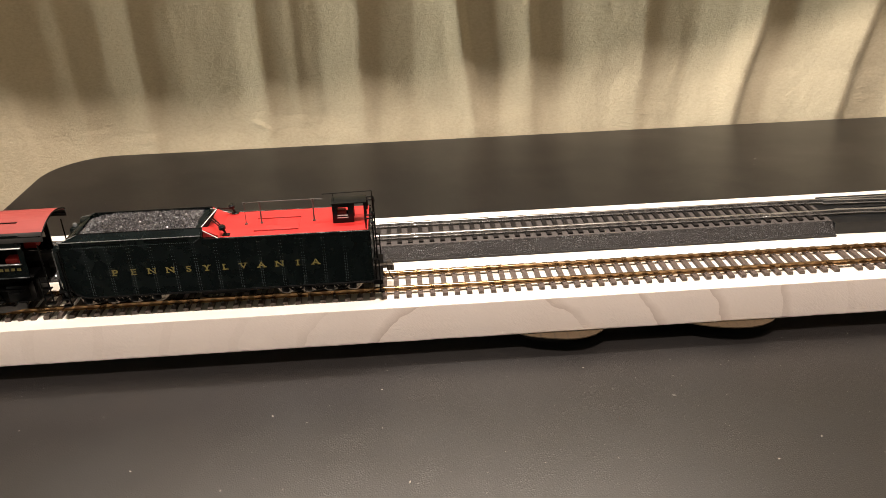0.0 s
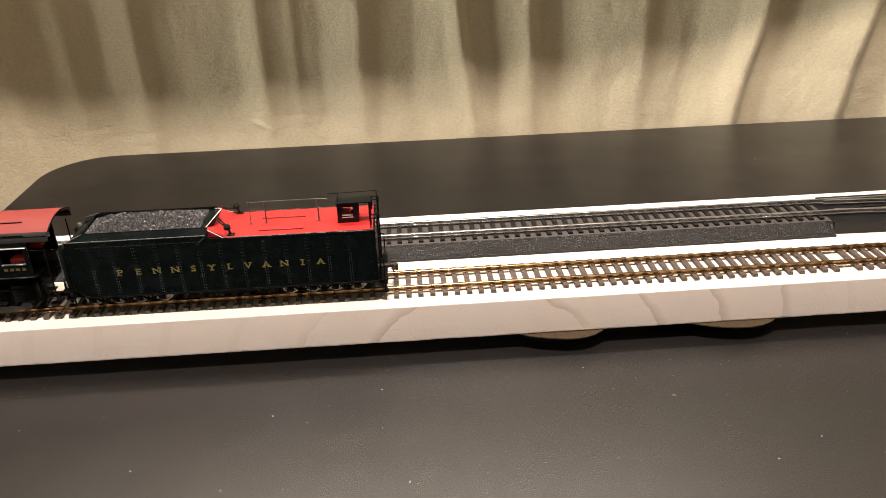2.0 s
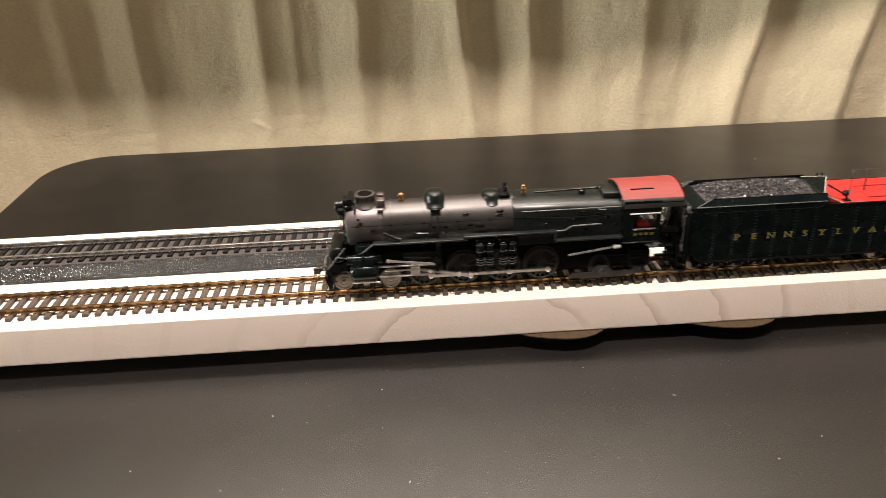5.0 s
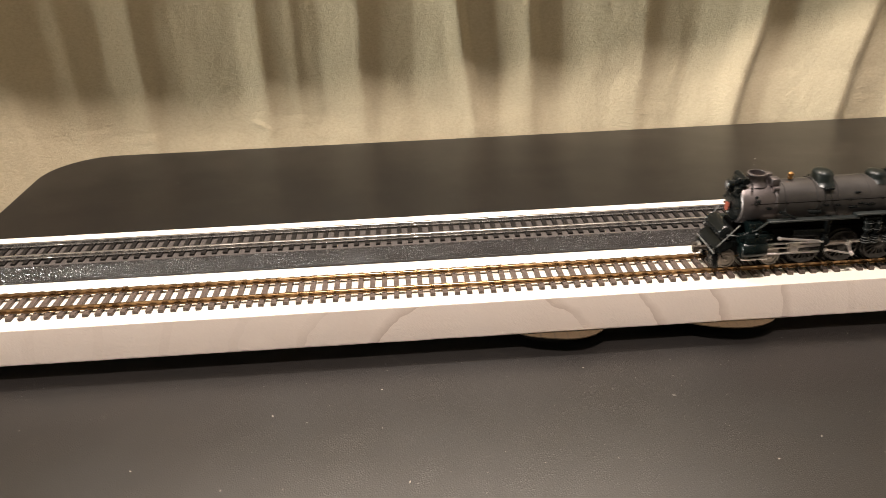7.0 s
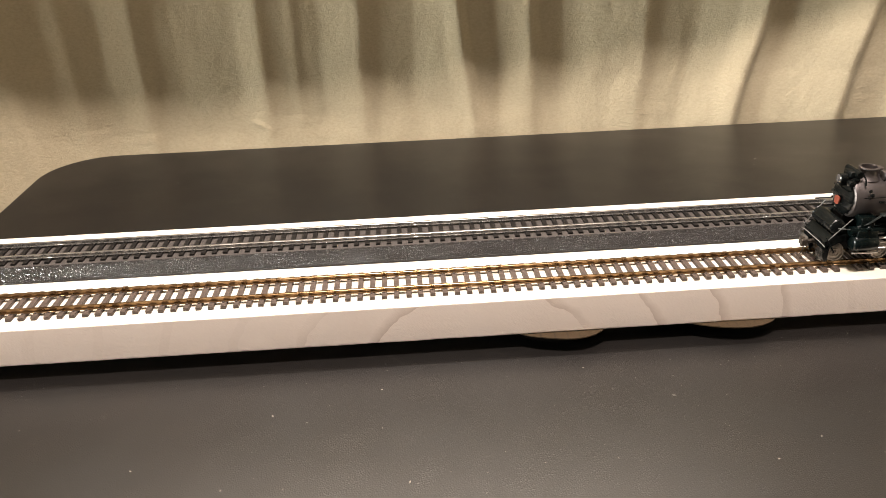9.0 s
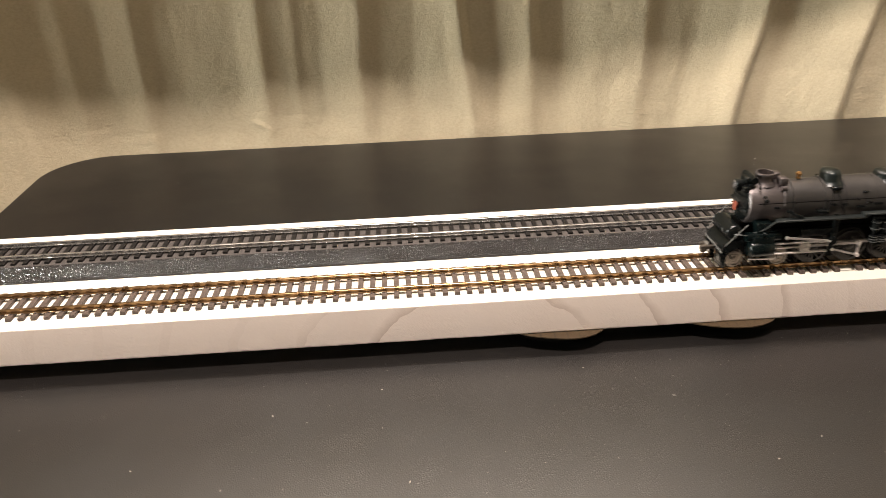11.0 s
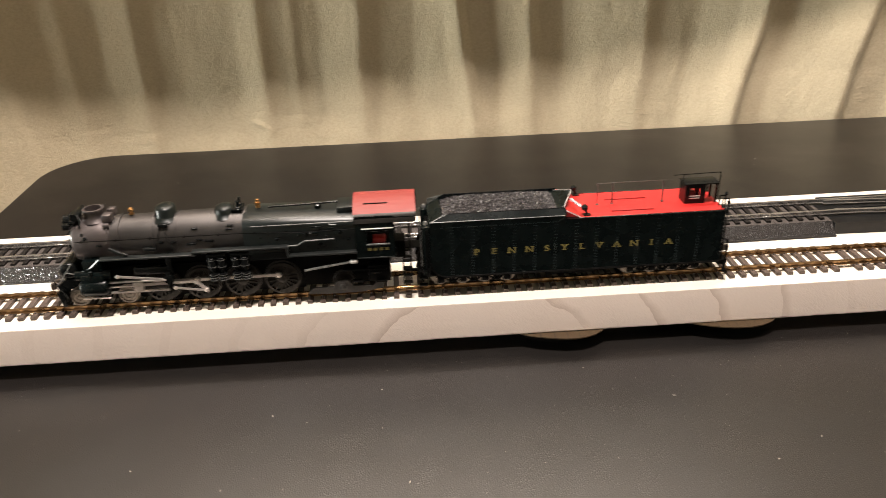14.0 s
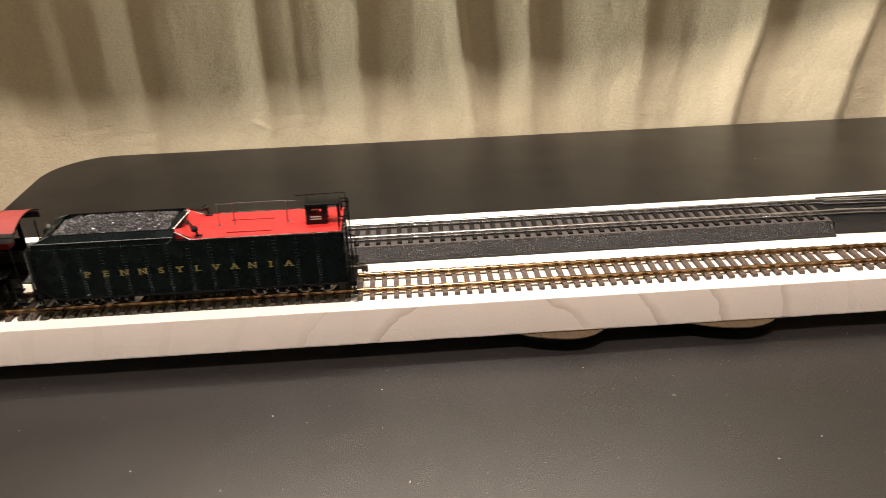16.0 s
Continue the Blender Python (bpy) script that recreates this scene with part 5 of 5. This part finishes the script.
        for z in (10.5, 15, 19.5, 24):
            box(bm, -207, -201.6, s * 15.6 - 1.5, s * 15.6 + 1.5, z, z + 0.6, 0.1, 1)
        sub("cab_steps", bm, DARK, t, O, "dark cab steps and grab rail")
        bm = B()
        box(bm, -225.6, -213.0, s * 17.2 - 0.5, s * 17.2 + 0.5, 35.5, 36.3, 0.15, 1)
        sub("window_ledge", bm, WIRE, t, O)
        bm = box(B(), -228.0, -211.0, s * 17.3 - 0.6, s * 17.3 + 0.6, 45.1, 45.6, 0.2, 1)
        sub("window_awning", bm, PALE, t, O, "pale window awning")
        bm = box(B(), -231.0, -210.8, s * 17.1 - 0.3, s * 17.1 + 0.3, 27.7, 28.3, 0.1, 1)
        sub("lower_bead", bm, RUNBOARD, t, O, "dark grey lower edge")
        bm = B()
        for k in range(4):
            box(bm, -225.2 + k * 3.1, -223.2 + k * 3.1, s * 17.03 - 0.08, s * 17.03 + 0.08, 32.2, 33.8)
        sub("number_bars", bm, GOLD, t, O, "small gold number bars", 0)
        bm = B()
        box(bm, -222.5, -215.5, s * 11 - 3, s * 11 + 3, 33.0, 38.0, 0.6)
        sub("crew_seat", bm, GLASSRED, t, O, "red crew seat inside the cab")
    bm = B()
    box(bm, -231, -226.5, -9, 9, 28, 46, 1.5)
    for y in (-6, -2, 2, 6):
        lathe(bm, (-226.5, y, 40), axis, [(0, 1.3), (1.0, 1.3), (1.3, 0.8)], 10)
    sub("backhead", bm, DARK, t, O)
    # wheels
    for x in (-386.2, -359.8):
        spoked_wheelset(t, O, x, SMALL_R, 0, WHEEL, "nickel disc pilot wheels")
    for x in AXLES:
        spoked_wheelset(t, O, x, DRIVER_R, 16, TYRE, "dark spoked driving wheels")
    spoked_wheelset(t, O, -240.6, 5.6, 0, TYRE, "dark trailing wheels")
    # rods, drawn about their own base points
    for s in (-1, 1):
        bm = B()
        for xa, xb in zip(AXLES, AXLES[1:]):
            rod_shape(bm, ((xa - AXLES[1], 0), (xb - AXLES[1], 0)), s * 11.4, 0.85, s * 0.9, 1.55)
        movers["rod"].append(("side", part("side_rod", bm, STEEL, t, "long bright side rod"), s))
        bm = rod_shape(B(), ((-31.5, 0), (0, 0)), s * 12.8, 0.8, s * 0.9, 1.6)
        movers["rod"].append(("main", part("main_rod", bm, STEEL, t, "bright main rod"), s))
        bm = B()
        box(bm, -2.6, 2.6, s * 13.9 - 1.4, s * 13.9 + 1.4, -2.6, 2.6, 0.5)
        cyl(bm, (-17, s * 13.9, 0), (-2, s * 13.9, 0), 0.55, 8)
        lathe(bm, (0, s * 15.0, 0), (0, s, 0), [(0, 1.4), (0.8, 1.3)], 14)
        movers["rod"].append(("cross", part("crosshead", bm, STEEL, t, "bright crosshead and piston rod"), s))
        bm = rod_shape(B(), ((0, 0), (16.5, 0)), s * 15.4, 0.5, s * 0.7, 1.0)
        movers["rod"].append(("ecc", part("eccentric_rod", bm, STEEL, t, "thin bright eccentric rod"), s))
        bm = rod_shape(B(), ((0, 0), (2.6, -6.4)), s * 14.2, 0.8, s * 0.9, 1.2)
        movers["rod"].append(("return", part("return_crank", bm, STEEL, t, "short bright return crank"), s))
    return t


TENDER = tender()
LOCO = locomotive()

# Where the train stands, in millimetres from its first place
STOPS = [(0.0, 0.0), (1.83, 0.0), (2.0, 2.6), (2.25, 15.2), (2.5, 37.6), (3.0, 97.0), (3.5, 163.0), (4.0, 224.6), (4.2, 249.0), (6.3, 484.4), (6.5, 505.9), (7.0, 559.9),
         (7.5, 612.4), (7.6, 621.0), (7.7, 624.6), (10.3, 624.6), (10.5, 618.5), (10.7, 602.5), (11.0, 564.5), (11.3, 523.2), (11.5, 495.6), (12.0, 426.5), (12.5, 363.0),
         (13.0, 304.0), (13.5, 248.2), (14.0, 194.8), (14.5, 142.0), (15.0, 87.0), (15.5, 34.0), (16.0, -14.5)]


def along(t):
    """Smooth way between the stops, with slopes that never overshoot."""
    n = len(STOPS)
    d = [(STOPS[i + 1][1] - STOPS[i][1]) / (STOPS[i + 1][0] - STOPS[i][0]) for i in range(n - 1)]
    m = [d[0]] + [0.0 if d[i - 1] * d[i] <= 0 else 2 * d[i - 1] * d[i] / (d[i - 1] + d[i]) for i in range(1, n - 1)] + [d[-1]]
    for i in range(n - 1):
        (t0, x0), (t1, x1) = STOPS[i], STOPS[i + 1]
        if t <= t1 or i == n - 2:
            h = t1 - t0
            u = (t - t0) / h
            return x0 * (1 + 2 * u) * (1 - u) ** 2 + h * m[i] * u * (1 - u) ** 2 + x1 * u * u * (3 - 2 * u) + h * m[i + 1] * u * u * (u - 1)


def motions():
    times = [0.0] + [k / 30 for k in range(54, 233)] + [k / 30 for k in range(308, 481)]
    walk(LOCO, [(t, pose((along(t) + LO) * 0.001, 0, 0)) for t in times])
    walk(TENDER, [(t, pose((along(t) + TO) * 0.001, 0, 0)) for t in times])
    for ob, x, z, r in movers["wheel"]:
        rows = []
        for t in times:
            turn = (along(t) - 258.9) / r
            rows.append((t, Matrix.Translation((x * 0.001, 0, z * 0.001)) @ Matrix.Rotation(turn, 4, "Y")))
        walk(ob, rows)
    az = RAILTOP + DRIVER_R
    for kind, ob, s in movers["rod"]:
        rows = []
        for t in times:
            a = (along(t) - 258.9) / DRIVER_R
            px, pz = AXLES[1] - LO + CRANK * math.sin(a), az + CRANK * math.cos(a)
            cz = 17.4
            tilt = math.asin((pz - cz) / 31.5)
            cx = px - 31.5 * math.cos(tilt)
            ex, ez = px + 2.6 * math.cos(a) - 6.4 * math.sin(a), pz - 2.6 * math.sin(a) - 6.4 * math.cos(a)
            if kind == "side":
                m = Matrix.Translation((px * 0.001, 0, pz * 0.001))
            elif kind == "main":
                m = Matrix.Translation((px * 0.001, 0, pz * 0.001)) @ Matrix.Rotation(-tilt, 4, "Y")
            elif kind == "cross":
                m = Matrix.Translation((cx * 0.001, 0, cz * 0.001))
            elif kind == "return":
                m = Matrix.Translation((px * 0.001, 0, pz * 0.001)) @ Matrix.Rotation(a, 4, "Y")
            else:
                m = Matrix.Translation((ex * 0.001, 0, ez * 0.001)) @ Matrix.Rotation(math.atan2(-(16.2 - ez), (-334 - LO) - ex), 4, "Y")
            rows.append((t, m))
        walk(ob, rows)


motions()
